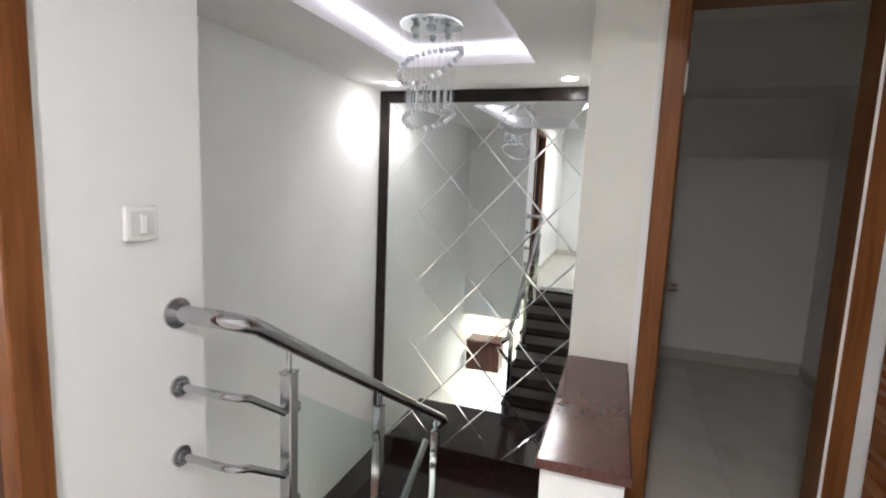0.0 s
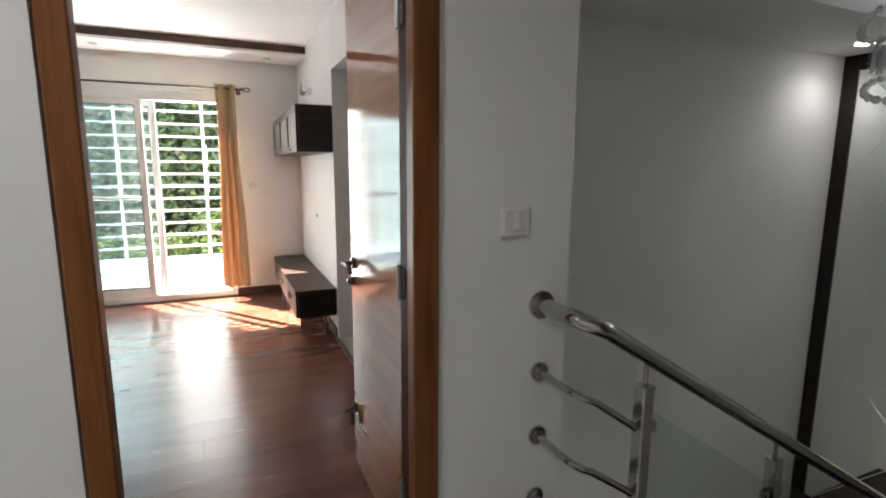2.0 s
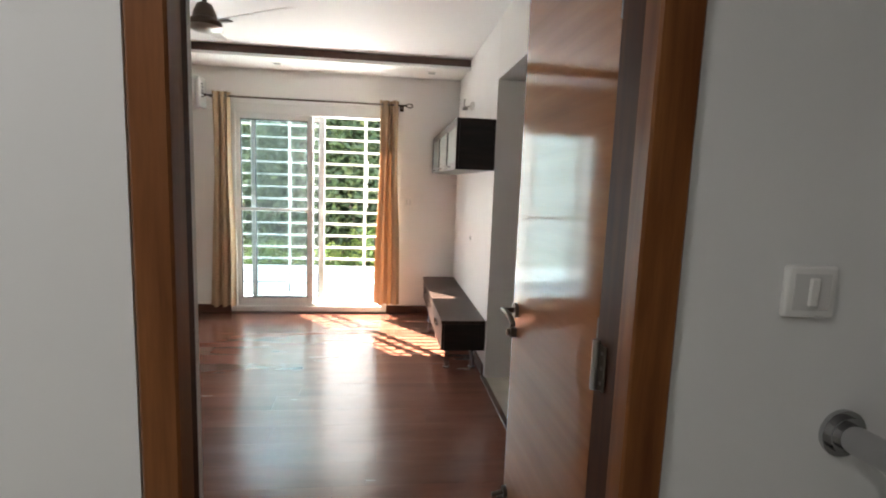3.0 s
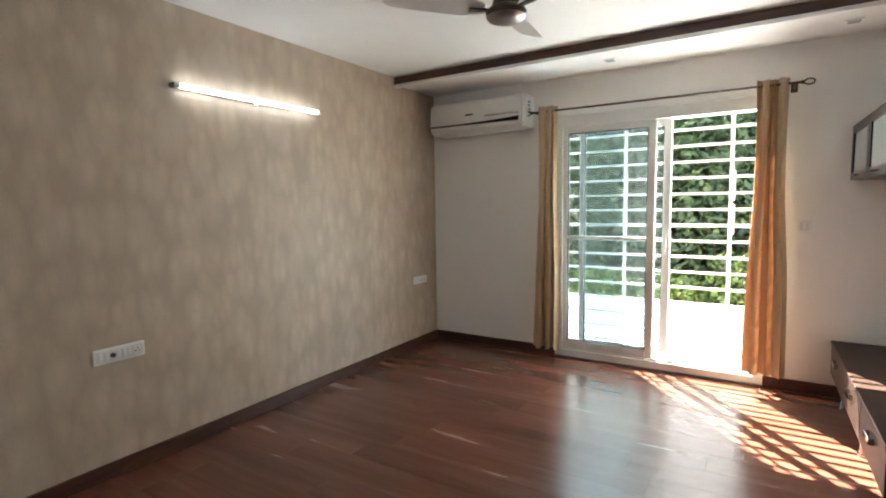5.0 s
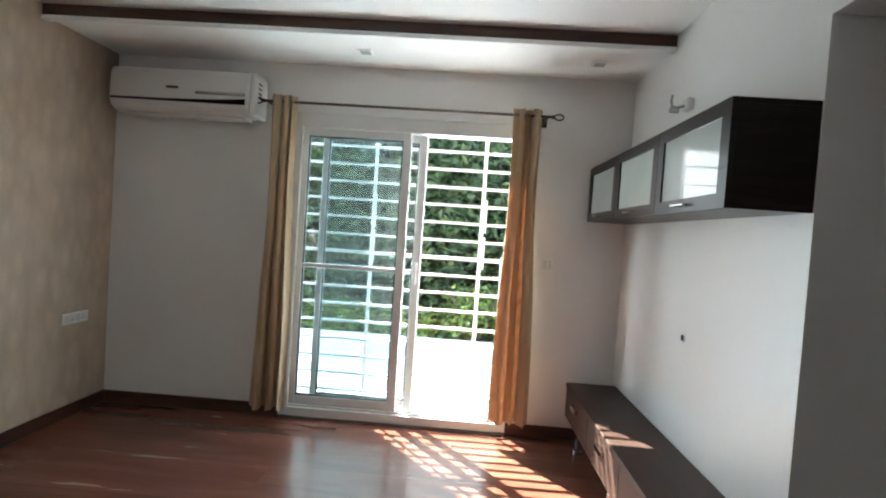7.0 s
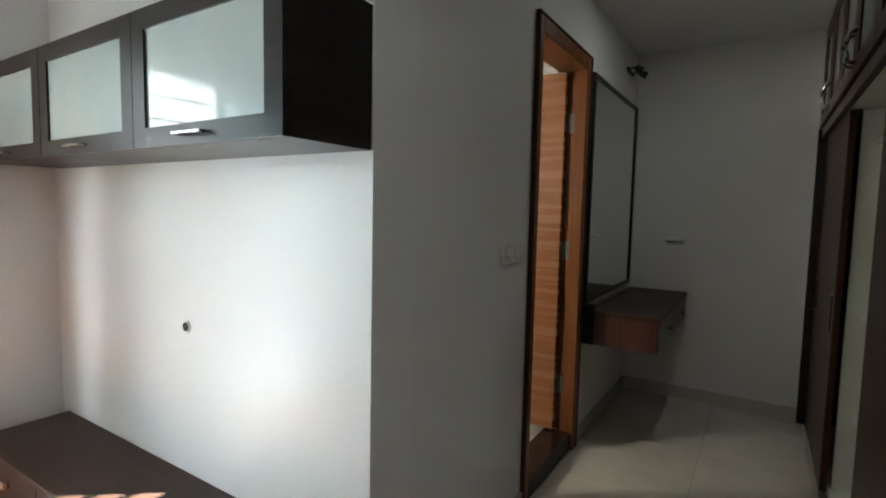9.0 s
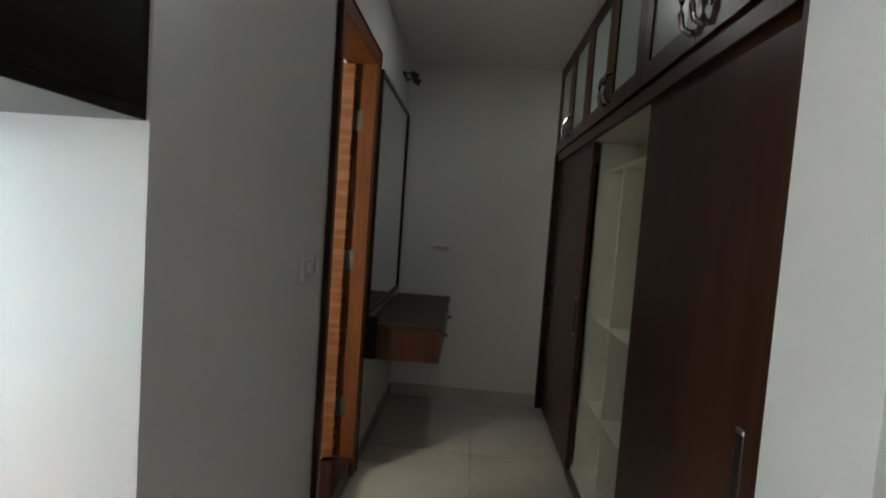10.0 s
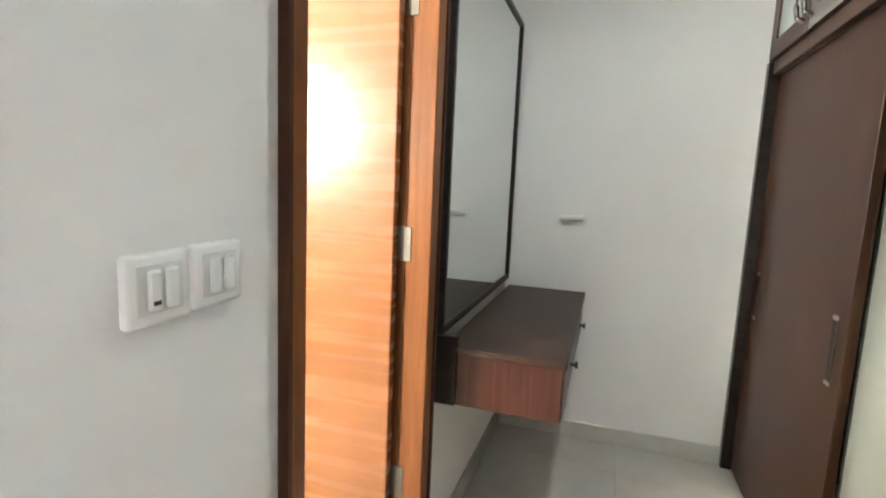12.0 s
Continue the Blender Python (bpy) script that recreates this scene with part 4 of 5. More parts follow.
for k in range(6):
    x0 = 2.682 + k * 0.448
    x1 = x0 + 0.4445
    dr = part("door", frame_piece((x0, 1.5, 1.858), (x1, 1.52, 2.445), 1, 0.07, 0.072, 0.07), M["walnut"], loft)
    part("frosted_pane", boxes(((x0 + 0.065, 1.506, 1.925), (x1 - 0.065, 1.512, 2.38))), M["frost"], dr, "frosted glass pane")
    hx = x1 - 0.035 if k % 2 == 0 else x0 + 0.035
    part("handle", sweep([(hx, 1.52, 1.9), (hx, 1.545, 1.91), (hx, 1.552, 1.95), (hx, 1.552, 1.985), (hx, 1.545, 2.02), (hx, 1.52, 2.03)], 0.009, 8), M["chrome"], dr, "chrome bow handle", True)

va = thing("dressing_table", "wall-hung dressing table with dark top and reddish side", "dressing table")
part("body", boxes(((4.29, 2.225, 0.573), (5.37, 2.61, 0.735)), bevel=0.002), M["wenge"], va)
part("side_panel", boxes(((4.273, 2.21, 0.573), (4.289, 2.54, 0.742)), bevel=0.002), M["redwood"], va, "reddish striped side panel")
part("wall_panel", boxes(((4.262, 2.54, 0.573), (4.29, 2.609, 0.8)), bevel=0.002), M["wenge"], va)
part("top", boxes(((4.266, 2.2, 0.742), (5.37, 2.59, 0.766)), bevel=0.003), M["wenge_top"], va, "dark wood-grain top")
for x0 in (4.29, 4.832):
    dr = part("drawer_front", boxes(((x0, 2.207, 0.576), (x0 + 0.538, 2.225, 0.738)), bevel=0.002), M["redwood"], va)
    part("knob", rods(((x0 + 0.27, 2.207, 0.665), (x0 + 0.27, 2.185, 0.665), 0.006), ((x0 + 0.27, 2.19, 0.665), (x0 + 0.27, 2.18, 0.665), 0.012)), M["bronze"], dr, "small dark knob", True)
mi = thing("wall_mirror", "tall wall mirror in a thin dark frame", "mirror")
part("glass", boxes(((4.285, 2.598, 0.83), (5.335, 2.604, 2.047))), M["mirror"], mi, "silvered mirror glass")
part("backing", boxes(((4.285, 2.6045, 0.83), (5.335, 2.6095, 2.047))), M["wenge"], mi)
for a, b in (((4.262, 2.588, 0.8), (4.285, 2.61, 2.07)), ((5.335, 2.588, 0.8), (5.355, 2.61, 2.07)), ((4.285, 2.588, 2.047), (5.335, 2.61, 2.07)), ((4.285, 2.588, 0.8), (5.335, 2.61, 0.825))):
    part("frame", boxes((a, b), bevel=0.003), M["wenge"], mi)
ml = thing("mirror_light", "black two-headed spotlight above the mirror, unlit", "spotlight", (5.12, 2.61, 2.275))
part("base", boxes(((-0.09, -0.016, -0.013), (0.09, 0, 0.013)), bevel=0.004), M["black"], ml)
for x in (-0.07, 0.07):
    hd = part("head", lathe([(0.012, 0.0), (0.02, 0.004), (0.022, 0.03), (0.024, 0.05), (0.021, 0.056)], 16), M["black"], ml, "", True)
    hd.matrix_basis = pose(x, -0.05, 0.006, 118, 0, 12)
    part("stem", rods(((x, -0.01, 0), (x, -0.052, 0.006), 0.006), seg=8), M["black"], ml, "", True)
switch_plate("switch_plate", "white two-gang rocker switch plate by the bathroom door", pose(3.22, 2.602, 1.149, 0, 0, 181.8), 0.09, 0.082, [(0.012, "indicator"), (-0.012, "rocker")], "switches by the bathroom door")
switch_plate("switch_plate", "white two-gang rocker switch plate by the bathroom door", pose(3.313, 2.605, 1.151, 0, 0, 181.8), 0.088, 0.082, [(0.012, "rocker"), (-0.012, "rocker")], "switches by the bathroom door")
bw = thing("wall_light", "lit globe wall light in the bathroom", "wall light", (2.6, 3.85, 1.6))
part("back_plate", rods(((0, 0, -0.02), (0.012, 0, -0.02), 0.05)), M["brushed"], bw, "", True)
part("arm", rods(((0.01, 0, -0.02), (0.05, 0, -0.09), 0.008)), M["brushed"], bw, "", True)
so = thing("socket_plate", "slim white socket cover on the end wall", "socket", (5.37, 2.295, 1.136))
part("cover", boxes(((-0.03, -0.062, -0.012), (0, 0.062, 0.012)), bevel=0.006), M["plastic"], so)
# grey strip in place of the faint shade below the cover
part("underside", boxes(((-0.02, -0.058, -0.016), (0, 0.058, -0.012))), M["grey_plastic"], so)

dl = thing("downlight", "round lit white downlight on the dressing-area ceiling", "downlight", (4.2, 2.02, H))
part("ring", rods(((0, 0, -0.004), (0, 0, -0.012), 0.05)), M["plastic"], dl, "", True)
part("lens", rods(((0, 0, -0.012), (0, 0, -0.018), 0.032)), M["spot_glow"], dl, "glowing lens", True)

# ---------------------------------------------------------------- stair hall
switch_plate("switch_plate", "square white switch plate on the hall wall", pose(2.4, 0.0, 1.186, 0, 0, 180), 0.094, 0.088, [(0, "rocker")])
R0, TR, RI, N = 2.62, 0.215, 0.13, 7
LX, LZ = R0 + N * TR, -(N + 1) * RI      # where the landing begins, and its height
st = thing("staircase", "dark granite stairs with grey risers down to a landing", "staircase")
for k in range(1, N + 1):
    x, z = R0 + TR * (k - 1), -RI * k
    part("tread", boxes(((x - 0.0, -0.985, z - 0.03), (x + TR + 0.02, -0.13, z)), bevel=0.004), M["black_granite"], st)
    part("riser", boxes(((x, -0.985, z + 0.0), (x + 0.012, -0.14, z + RI - 0.03))), M["grey_granite"], st)
part("riser", boxes(((LX, -0.985, LZ), (LX + 0.012, -0.14, LZ + RI - 0.03))), M["grey_granite"], st)
part("nosing", boxes(((R0 - 0.25, -0.985, -0.03), (R0 + 0.02, -0.13, 0.002)), bevel=0.004), M["black_granite"], st)
part("landing", boxes(((LX, -0.985, LZ - 0.12), (5.27, 0.775, LZ)), bevel=0.004), M["black_granite"], st, "dark granite landing")
bm = bmesh.new()
v0 = [(R0, 0.0), (LX, LZ + RI), (LX, LZ + RI - 0.3), (R0 - 0.02, -0.22)]
sides = [[bm.verts.new((x, y, z - 0.19)) for x, z in v0] for y in (-0.98, -0.14)]
for i in range(4):
    j = (i + 1) % 4
    bm.faces.new((sides[0][i], sides[0][j], sides[1][j], sides[1][i]))
bm.faces.new(sides[0])
bm.faces.new(sides[1][::-1])
part("soffit_slab", bm, M["hall_white"], st)
for k in range(1, 13):
    x, z = LX - TR * (k - 1), LZ - RI * k
    part("tread", boxes(((x - TR - 0.02, -0.08, z - 0.03), (x, 0.775, z)), bevel=0.004), M["black_granite"], st)
    part("riser", boxes(((x - 0.012, -0.08, z), (x, 0.775, z + RI - 0.03))), M["grey_granite"], st)
sk = bmesh.new()
box_into(sk, (5.246, -0.985, LZ), (5.27, 0.775, -0.902), 0.002)
structure("trim_landing", sk, M["black_granite"], "dark granite skirting round the stair landing")
structure("floor_edge_stairs", boxes(((2.38, -0.13, -0.15), (2.62, 0.0, 0.003)), bevel=0.003), M["black_granite"], "dark granite landing edge")

bl = thing("parapet", "white parapet with a polished brown granite top", "parapet")
part("body", boxes(((2.66, -1.195, -0.95), (3.46, -0.997, 0.636))), M["hall_white"], bl)
part("granite_top", boxes(((2.635, -1.21, 0.636), (3.46, -0.985, 0.662)), bevel=0.006, seg=2), M["granite"], bl, "polished brown granite slab")

# balustrade of polished steel tube and glass
ra = thing("stair_railing", "polished steel stair railing with glass infill panels", "railing")
RY = -0.2
sl = -0.612
railz = lambda x: 0.9 + sl * (x - 2.58)
elbow = [(2.505, 0.0, 0.931), (2.505, -0.13, 0.931)] + [(2.505 + 0.075 * (1 - math.cos(a)), -0.13 - 0.07 * math.sin(a), 0.931 - 0.03 * (1 - math.cos(a))) for a in (math.pi / 2 * k / 7 for k in range(1, 8))]
part("handrail", sweep(elbow + [(2.72, RY, railz(2.72)), (3.4, RY, railz(3.4)), (4.25, RY, railz(4.25)), (4.3, RY, railz(4.3) - 0.01), (4.315, RY + 0.02, railz(4.3) - 0.03), (4.31, RY + 0.06, railz(4.3) - 0.06)], 0.025, 18), M["chrome"], ra, "", True)
for z in (0.931, 0.719, 0.51, 0.3):
    part("wall_flange", rods(((2.505, 0, z), (2.505, -0.008, z), 0.043 if z > 0.9 else 0.03), ((2.505, -0.008, z), (2.505, -0.018, z), 0.034 if z > 0.9 else 0.022), seg=20), M["chrome"], ra, "", True)
for z in (0.719, 0.51, 0.3):
    part("cross_bar", sweep([(2.505, 0, z), (2.505, -0.15, z)] + [(2.505 + 0.05 * (1 - math.cos(a)), -0.15 - 0.05 * math.sin(a), z - 0.02 * (1 - math.cos(a))) for a in (math.pi / 2 * k / 5 for k in range(1, 6))] + [(2.71, RY, z - 0.13)], 0.0112, 12), M["chrome"], ra, "", True)
posts = ((2.735, 0.715), (3.375, 0.33), (4.145, -0.155))
for x, zt in posts:
    k = max(0, math.ceil((x - R0 + 0.001) / TR)) if x < LX else N + 1
    zb = -RI * min(k, N + 1)
    po = part("post", boxes(((x - 0.021, RY - 0.021, zb), (x + 0.021, RY + 0.021, zt)), bevel=0.004), M["chrome"], ra)
    part("stub", rods(((x, RY, zt), (x, RY, railz(x)), 0.008)), M["chrome"], po, "", True)
    part("post_cap", boxes(((x - 0.023, RY - 0.023, zt - 0.006), (x + 0.023, RY + 0.023, zt + 0.002)), bevel=0.002), M["chrome"], po)
    part("base_plate", boxes(((x - 0.04, RY - 0.04, zb), (x + 0.04, RY + 0.04, zb + 0.006)), bevel=0.002), M["chrome"], po)
for (xa, za), (xb, zb2) in zip(posts, posts[1:]):
    bm = bmesh.new()
    quad = [(xa + 0.03, za - 0.08), (xb - 0.03, zb2 - 0.08), (xb - 0.03, zb2 - 0.5), (xa + 0.03, za - 0.5)]
    s2 = [[bm.verts.new((x, y, z)) for x, z in quad] for y in (RY - 0.004, RY + 0.004)]
    for i in range(4):
        j = (i + 1) % 4
        bm.faces.new((s2[0][i], s2[0][j], s2[1][j], s2[1][i]))
    bm.faces.new(s2[0])
    bm.faces.new(s2[1][::-1])
    part("glass_panel", bm, M["balustrade_glass"], ra, "clear green-tinted glass panel")
    for x, z in ((xa + 0.03, za - 0.13), (xb - 0.03, zb2 - 0.13), (xa + 0.03, za - 0.45), (xb - 0.03, zb2 - 0.45)):
        part("glass_clamp", boxes(((x - 0.016, RY - 0.014, z - 0.016), (x + 0.016, RY + 0.014, z + 0.016)), bevel=0.003), M["chrome"], ra)
# lower flight's railing
rb = thing("stair_railing", "polished steel railing of the lower stair flight", "railing")
rz2 = lambda x: -0.2 + 0.6 * (x - 4.25)
part("handrail", sweep([(4.26, -0.1, rz2(4.25) - 0.1), (4.0, -0.1, rz2(4.0) - 0.1), (1.9, -0.1, rz2(1.9) - 0.1)], 0.022, 14), M["chrome"], rb, "", True)
for x in (3.6, 2.9, 2.2):
    part("post", boxes(((x - 0.018, -0.118, rz2(x) - 0.95), (x + 0.018, -0.082, rz2(x) - 0.12)), bevel=0.003), M["chrome"], rb)

# bevelled mirror wall in a dark frame
mw = thing("mirror_wall", "floor-to-ceiling diamond-bevelled mirror in a dark wood frame", "mirror")
MX, Y0, Y1, MZ0, MZ1 = 5.25, -0.985, 0.69, -0.898, 1.935
part("glass", boxes(((MX, Y0, MZ0), (MX + 0.006, Y1, MZ1))), M["mirror"], mw, "silvered mirror glass")
part("backing", boxes(((MX + 0.0065, Y0, MZ0), (5.269, Y1, MZ1))), M["wenge"], mw)
part("frame", boxes(((MX - 0.012, Y1, MZ0), (5.269, 0.774, S - 0.002)), bevel=0.004), M["wenge"], mw)
part("frame", boxes(((MX - 0.012, Y0, MZ1), (5.269, Y1, S - 0.002)), bevel=0.004), M["wenge"], mw)
DW, DH = 0.257, 0.285


def strip(p, q):
    """A shallow ridge between two points of the mirror's face."""
    (ya, za), (yb, zb) = p, q
    d = Vector((0, yb - ya, zb - za)).normalized()
    n = Vector((0, -d.z, d.y)) * 0.0062
    bm = bmesh.new()
    a, b = Vector((MX - 0.0005, ya, za)), Vector((MX - 0.0005, yb, zb))
    out = Vector((-0.0011, 0, 0))
    r = [[bm.verts.new(c + o) for o in (-n, out, n)] for c in (a, b)]
    for i in range(3):
        j = (i + 1) % 3
        bm.faces.new((r[0][i], r[0][j], r[1][j], r[1][i]))
    bm.faces.new(r[0])
    bm.faces.new(r[1][::-1])
    part("bevel_strip", bm, M["mirror_bevel"], mw)


SLOPE = DH / DW
for sgn in (1, -1):
    for k in range(-8, 9):
        # the line z = MZ1 + sgn * SLOPE * (y + 0.367) + k * 2 * DH, kept inside the glass
        ends = []
        c = MZ1 - 0.005 + k * 2 * DH
        for y in (Y0, Y1):
            z = c + sgn * SLOPE * (y + 0.367)
            if z > MZ1 or z < MZ0:
                z = min(max(z, MZ0), MZ1)
                y = (z - c) / (sgn * SLOPE) - 0.367
            ends.append((y, z))
        if all(Y0 - 1e-4 <= y <= Y1 + 1e-4 for y, _ in ends) and abs(ends[0][0] - ends[1][0]) > 0.02:
            strip(*ends)

# chandelier: a mirror disc with crystal strings in two spirals
cx, cy, cz = 4.06, -0.115, S + 0.12
cl = thing("chandelier", "crystal ball chandelier on a round chrome plate", "chandelier", (cx, cy, 0))
part("ceiling_plate", lathe([(0.165, cz - 0.022), (0.17, cz - 0.016), (0.17, cz)], 36), M["mirror"], cl, "round polished plate", True)
rnd = random.Random(3)


def ball(at, r):
    bm = bmesh.new()
    bmesh.ops.create_icosphere(bm, subdivisions=2, radius=r, matrix=Matrix.Translation(at))
    return bm


BALL = to_mesh("crystal_ball", ball((0, 0, 0), 0.0155), M["crystal"], True)
for rr, top, drop, turn, count in ((0.165, 0.1, 0.24, math.pi - 0.2, 30), (0.132, 0.43, 0.13, math.pi + 0.1, 22)):
    for k in range(count):
        a = 2 * math.pi * k / count
        x, y = rr * math.cos(a), rr * math.sin(a)
        z = cz - top - drop * (0.5 + 0.5 * math.cos(a - turn)) ** 1.4
        s = part("string", rods(((x, y, z), (x, y, cz - 0.02), 0.0004), seg=4), M["crystal"], cl)
        o = new("crystal_ball", BALL)
        o.parent, o.location = s, (x, y, z)
for k in range(26):
    a = 2 * math.pi * k / 26
    rr = (0.118, 0.09)[k % 2]
    x, y = rr * math.cos(a), rr * math.sin(a)
    z = cz - 0.34
    s = part("string", rods(((x, y, z), (x, y, cz - 0.02), 0.0004), seg=4), M["crystal"], cl)
    part("crystal_drop", rods(((x, y, z), (x, y, z - 0.1), 0.0055), seg=6), M["crystal"], s)
for k in range(6):
    a = 2 * math.pi * k / 6 + 0.3
    part("bulb", ball((0.1 * math.cos(a), 0.1 * math.sin(a), cz - 0.05), 0.02), M["frost"], cl, "small unlit bulb", True)
for sx, sy in ((4.95, 0.52), (4.95, -0.75)):
    dl = thing("downlight", "round lit white recessed downlight", "downlight", (sx, sy, S), group="downlights over the stairs")
    part("bezel", lathe([(0.05, -0.004), (0.056, -0.001), (0.056, 0.0)], 24), M["plastic"], dl, "", True)
    part("lens", lathe([(0.044, -0.007), (0.046, -0.004)], 24), M["spot_glow"], dl, "glowing lens", True)
dl = thing("downlight", "round lit white downlight on the hall ceiling", "downlight", (0.75, -1.0, H))
part("bezel", lathe([(0.066, -0.006), (0.075, -0.001), (0.075, 0.0)], 24), M["plastic"], dl, "", True)
part("lens", lathe([(0.058, -0.009), (0.06, -0.006)], 24), M["spot_glow"], dl, "glowing lens", True)
co = thing("wall_cabinet", "brown wooden cabinet on the wall below the stairs", "cabinet", (2.05, 0.3, -1.32))
part("body", boxes(((0, 0, 0), (0.3, 0.475, 0.4)), bevel=0.003), M["redwood"], co)
part("top", boxes(((-0.02, -0.03, 0.4), (0.33, 0.475, 0.44)), bevel=0.004), M["granite"], co)

# ---------------------------------------------------------------- outside
structure("floor_balcony", boxes(((-1.6, 4.5, -0.2), (3.4, 7.1, -0.06))), M["balcony_tile"], "pale tiled balcony floor")
structure("kerb_balcony", boxes(((-1.7, 7.0, -0.2), (3.5, 7.12, 0.02)), ((-1.7, 4.5, -0.2), (-1.6, 7.0, 0.02)), ((3.4, 4.5, -0.2), (3.5, 7.0, 0.02)), bevel=0.004), M["balcony"], "low white balcony kerb")
structure("ground", boxes(((-400, -400, -3.6), (400, 400, -3.5))), M["earth"], "garden earth")


def tree(at, height, spread, leaves, seed, label):
    """A tapered trunk with limbs and a crown of single leaves in loose clumps."""
    rnd = random.Random(seed)
    t = thing("tree", label, "tree", at)
    trunk = sweep([(0, 0, 0), (0.05, 0.03, height * 0.25), (0.0, 0.1, height * 0.5), (0.1, 0.0, height * 0.75)], 0.1, 9)
    part("trunk", trunk, M["bark"], t, "", True)
    tips = []
    for k in range(16):
        a, z0 = rnd.uniform(0, 6.28), height * rnd.uniform(0.25, 0.72)
        rr = spread * rnd.uniform(0.5, 1.0)
        tip = Vector((rr * math.cos(a), rr * math.sin(a), min(height, z0 + height * rnd.uniform(0.05, 0.3))))
        mid = tip * 0.5
        mid.z = (z0 + tip.z) / 2 + 0.15
        part("limb", sweep([(0.03, 0.03, z0), mid, tip], 0.028, 6), M["bark"], t, "", True)
        tips += [tip, mid]
    verts, faces = [], []
    for _ in range(leaves):
        c = rnd.choice(tips)
        p = c + Vector((rnd.gauss(0, spread * 0.22), rnd.gauss(0, spread * 0.22), rnd.gauss(0, height * 0.09)))
        if p.y + at[1] < 7.25:
            continue
        d = Vector((rnd.gauss(0, 1), rnd.gauss(0, 1), rnd.gauss(-0.3, 0.6))).normalized()
        s = d.cross(Vector((rnd.gauss(0, 1), rnd.gauss(0, 1), rnd.gauss(0, 1)))).normalized()
        ln, wd2 = rnd.uniform(0.08, 0.17), rnd.uniform(0.02, 0.04)
        nrm = d.cross(s) * 0.012
        i = len(verts)
        verts += [p, p + d * ln * 0.5 + s * wd2 + nrm, p + d * ln, p + d * ln * 0.5 - s * wd2 + nrm]
        faces += [(i, i + 1, i + 2), (i, i + 2, i + 3)]
    me = bpy.data.meshes.new("crown")
    me.from_pydata([tuple(v) for v in verts], [], faces)
    me.materials.append(M["leaf"])
    cr = new("crown", me)
    cr.parent = t


tree((-0.7, 9.0, -3.5), 8.0, 2.0, 44850, 11, "leafy green garden tree behind the balcony")
tree((1.5, 9.2, -3.5), 8.4, 2.1, 47840, 12, "leafy green garden tree behind the balcony")
tree((3.7, 9.5, -3.5), 7.6, 2.0, 35878, 13, "leafy green garden tree beyond the balcony corner")
tree((-2.9, 9.9, -3.5), 8.4, 2.2, 38868, 14, "leafy green garden tree beyond the balcony corner")
tree((0.4, 11.6, -3.5), 8.2, 2.6, 38868, 15, "leafy green tree further back in the garden")


def shrub(at, size, leaves, seed):
    """A low garden shrub: short stems and many small bright leaves."""
    rnd = random.Random(seed)
    t = thing("shrub", "low bright green shrub along the balcony edge", "shrub", at, "shrubs along the balcony")
    verts, faces = [], []
    for k in range(7):
        a = 2 * math.pi * k / 7
        part("stem", sweep([(0, 0, 0), (0.2 * math.cos(a), 0.15 * math.sin(a), size * 0.5), (0.35 * math.cos(a), 0.22 * math.sin(a), size * 0.85)], 0.012, 6), M["bark"], t)
    for _ in range(leaves):
        a, h = rnd.uniform(0, 6.28), rnd.uniform(0.15, 1.0)
        rr = (0.45 + 0.1 * math.sin(3 * a)) * math.sqrt(rnd.random()) * (1.1 - 0.5 * h)
        p = Vector((rr * 1.3 * math.cos(a), rr * 0.8 * math.sin(a), size * h + rnd.gauss(0, 0.04)))
        d = Vector((rnd.gauss(0, 1), rnd.gauss(0, 1), rnd.gauss(0.3, 0.6))).normalized()
        q = d.cross(Vector((rnd.gauss(0, 1), rnd.gauss(0, 1), rnd.gauss(0, 1)))).normalized()
        ln, w2, i = rnd.uniform(0.05, 0.1), rnd.uniform(0.012, 0.022), len(verts)
        verts += [p, p + d * ln * 0.5 + q * w2, p + d * ln, p + d * ln * 0.5 - q * w2]
        faces += [(i, i + 1, i + 2), (i, i + 2, i + 3)]
    me = bpy.data.meshes.new("foliage")
    me.from_pydata([tuple(v) for v in verts], [], faces)
    me.materials.append(M["shrub_leaf"])
    cr = new("foliage", me)
    cr.parent = t


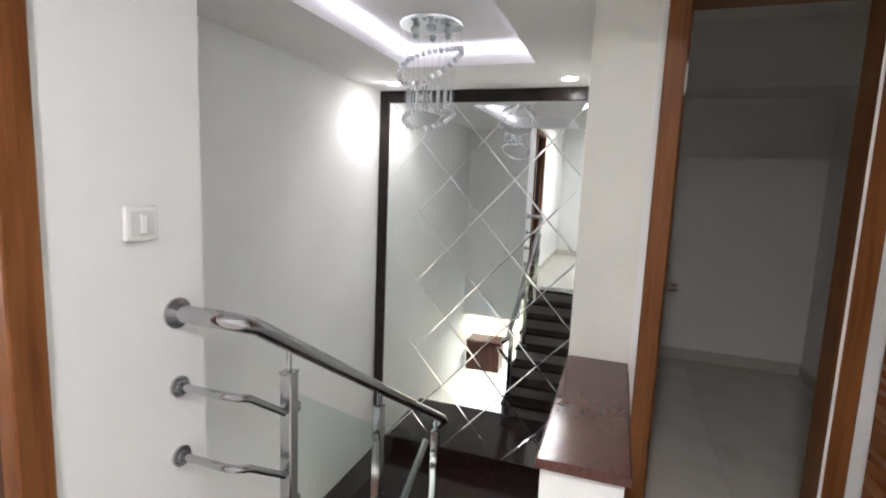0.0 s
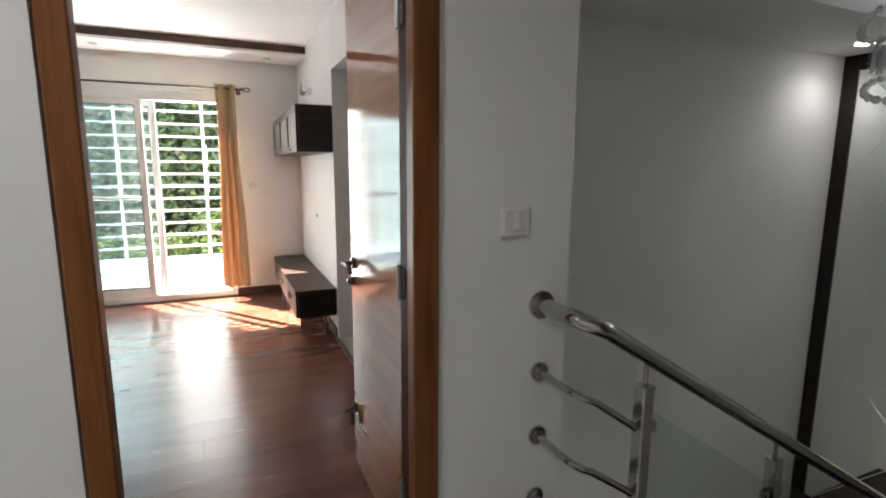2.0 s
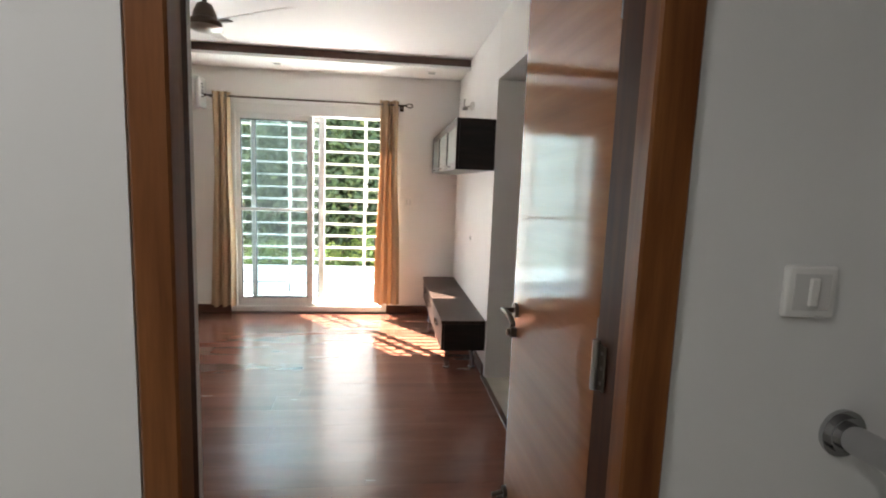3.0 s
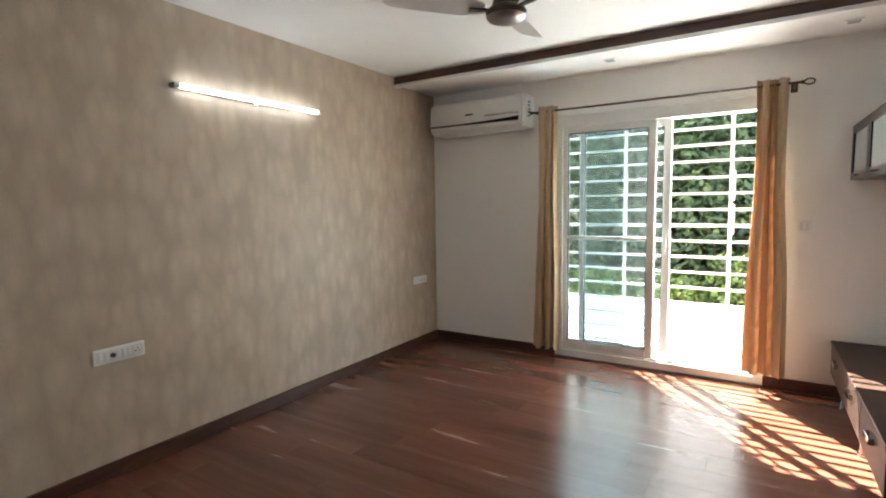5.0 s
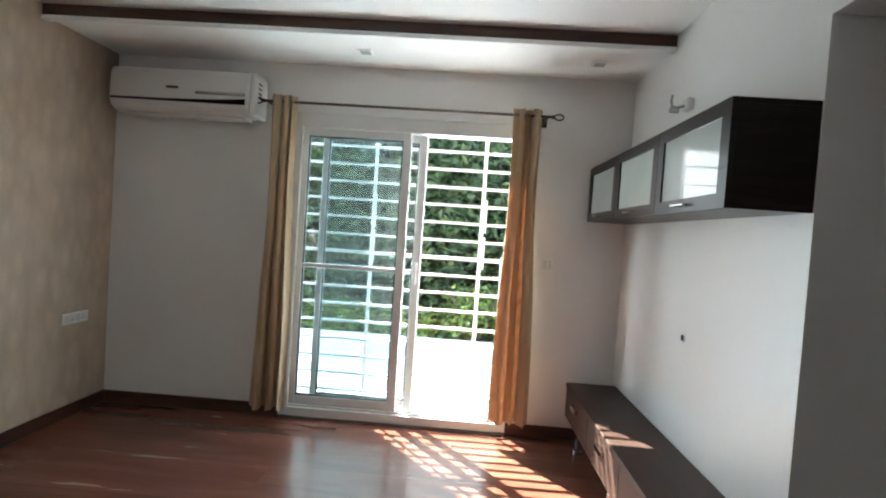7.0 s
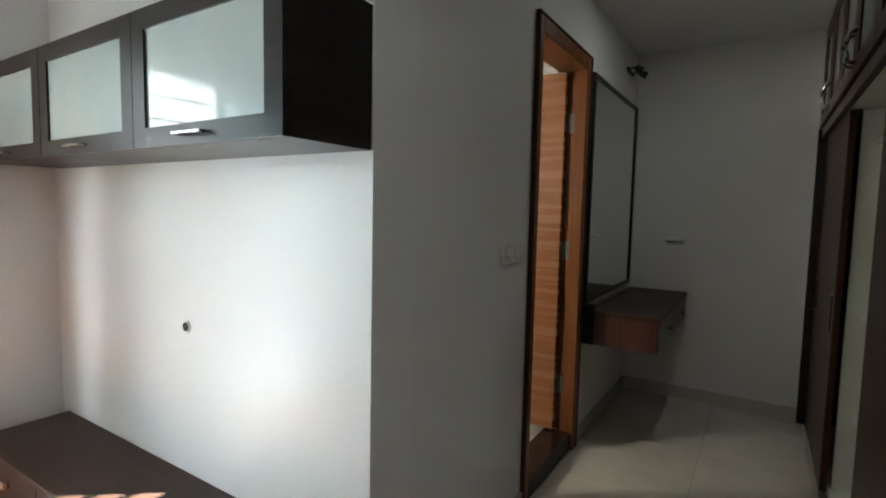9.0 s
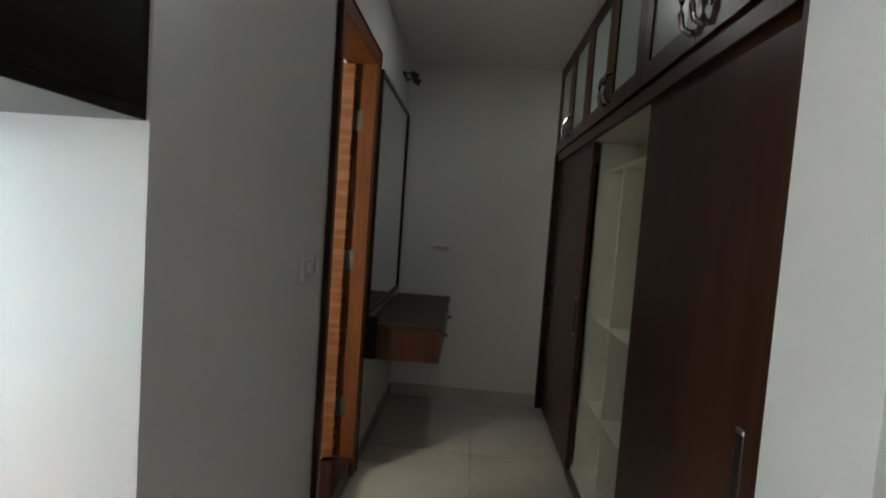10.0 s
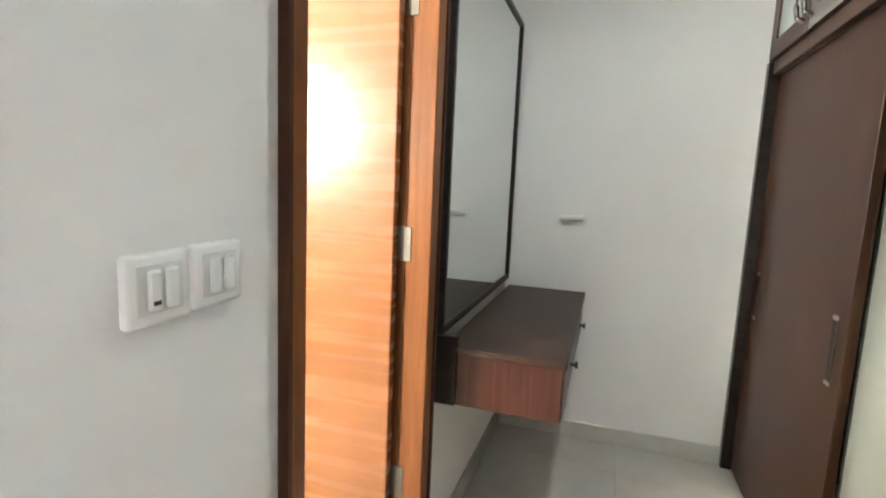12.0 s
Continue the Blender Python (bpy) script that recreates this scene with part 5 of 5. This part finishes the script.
structure("planter_bed", boxes(((-1.7, 7.12, -3.5), (4.5, 7.9, -0.1))), M["earth"], "raised earth bed along the balcony")
for k, (x, sz) in enumerate(((-0.2, 0.4), (0.7, 0.35), (1.6, 0.7), (2.4, 0.75), (3.2, 0.6))):
    shrub((x, 7.5, -0.1), sz, 1500, 30 + k)
structure("wall_balcony_pier", boxes(((1.82, 6.86, -0.06), (3.4, 7.0, 1.07)), bevel=0.006), M["balcony"], "low white balcony parapet wall")
# out of view, added to end the sun patch on its left
structure("wall_balcony_side", boxes(((-1.6, 5.9, -0.06), (-0.52, 6.05, 4.2))), M["balcony"], "added unseen wall that blocks the sun left of the floor patch")

# ---------------------------------------------------------------- floor pieces
fl = bpy.data.objects["floor_bedroom_base"]
shared = {}


def piece(name, size, at, material, parent, bevel=0.0015):
    key = (name, tuple(round(s, 3) for s in size))
    if key not in shared:
        sx, sy, sz = size
        shared[key] = to_mesh(name, boxes(((0, 0, -sz), (sx, sy, 0)), bevel=bevel), material)
    ob = new(name, shared[key])
    ob.parent, ob.location = parent, at
    return ob


rnd = random.Random(4)
PW, PL = 0.192, 1.21
row, y = 0, 0.0
while y < 4.34:
    wy = min(PW, 4.34 - y) - 0.0007
    x = -1.027 - rnd.uniform(0, PL)
    low, lim = (1.4, 2.1) if y < 0.19 else (-1.027, 2.415)
    while x < lim:
        xa, xb = max(x, low), min(x + PL - 0.0007, lim)
        if xb - xa > 0.02:
            piece("plank", (xb - xa, wy, 0.012), (xa, y, 0), M["plank"], fl, 0.0)
        x += PL
    row, y = row + 1, y + PW
ft = bpy.data.objects["floor_tile_base"]


def tiles(x0, y0, x1, y1, ts, ox, oy):
    x = x0 - ((x0 - ox) % ts)
    while x < x1:
        y = y0 - ((y0 - oy) % ts)
        while y < y1:
            xa, xb, ya, yb = max(x, x0), min(x + ts - 0.0014, x1), max(y, y0), min(y + ts - 0.0014, y1)
            if xb - xa > 0.01 and yb - ya > 0.01:
                piece("tile", (xb - xa, yb - ya, 0.01), (xa, ya, 0), M["tile"], ft, 0.0004)
            y += ts
        x += ts


tiles(-1.15, -2.0, 2.38, 0.0, 0.6, 0, 0)
tiles(2.38, -2.0, 3.46, -0.985, 0.6, 0, 0)
tiles(3.46, -2.5, 5.77, -1.21, 0.6, 0.2, 0.1)
tiles(2.425, 1.5, 5.37, 2.61, 0.6, 0.3, 0.2)
tiles(2.6, 2.755, 5.37, 4.34, 0.3, 0, 0)
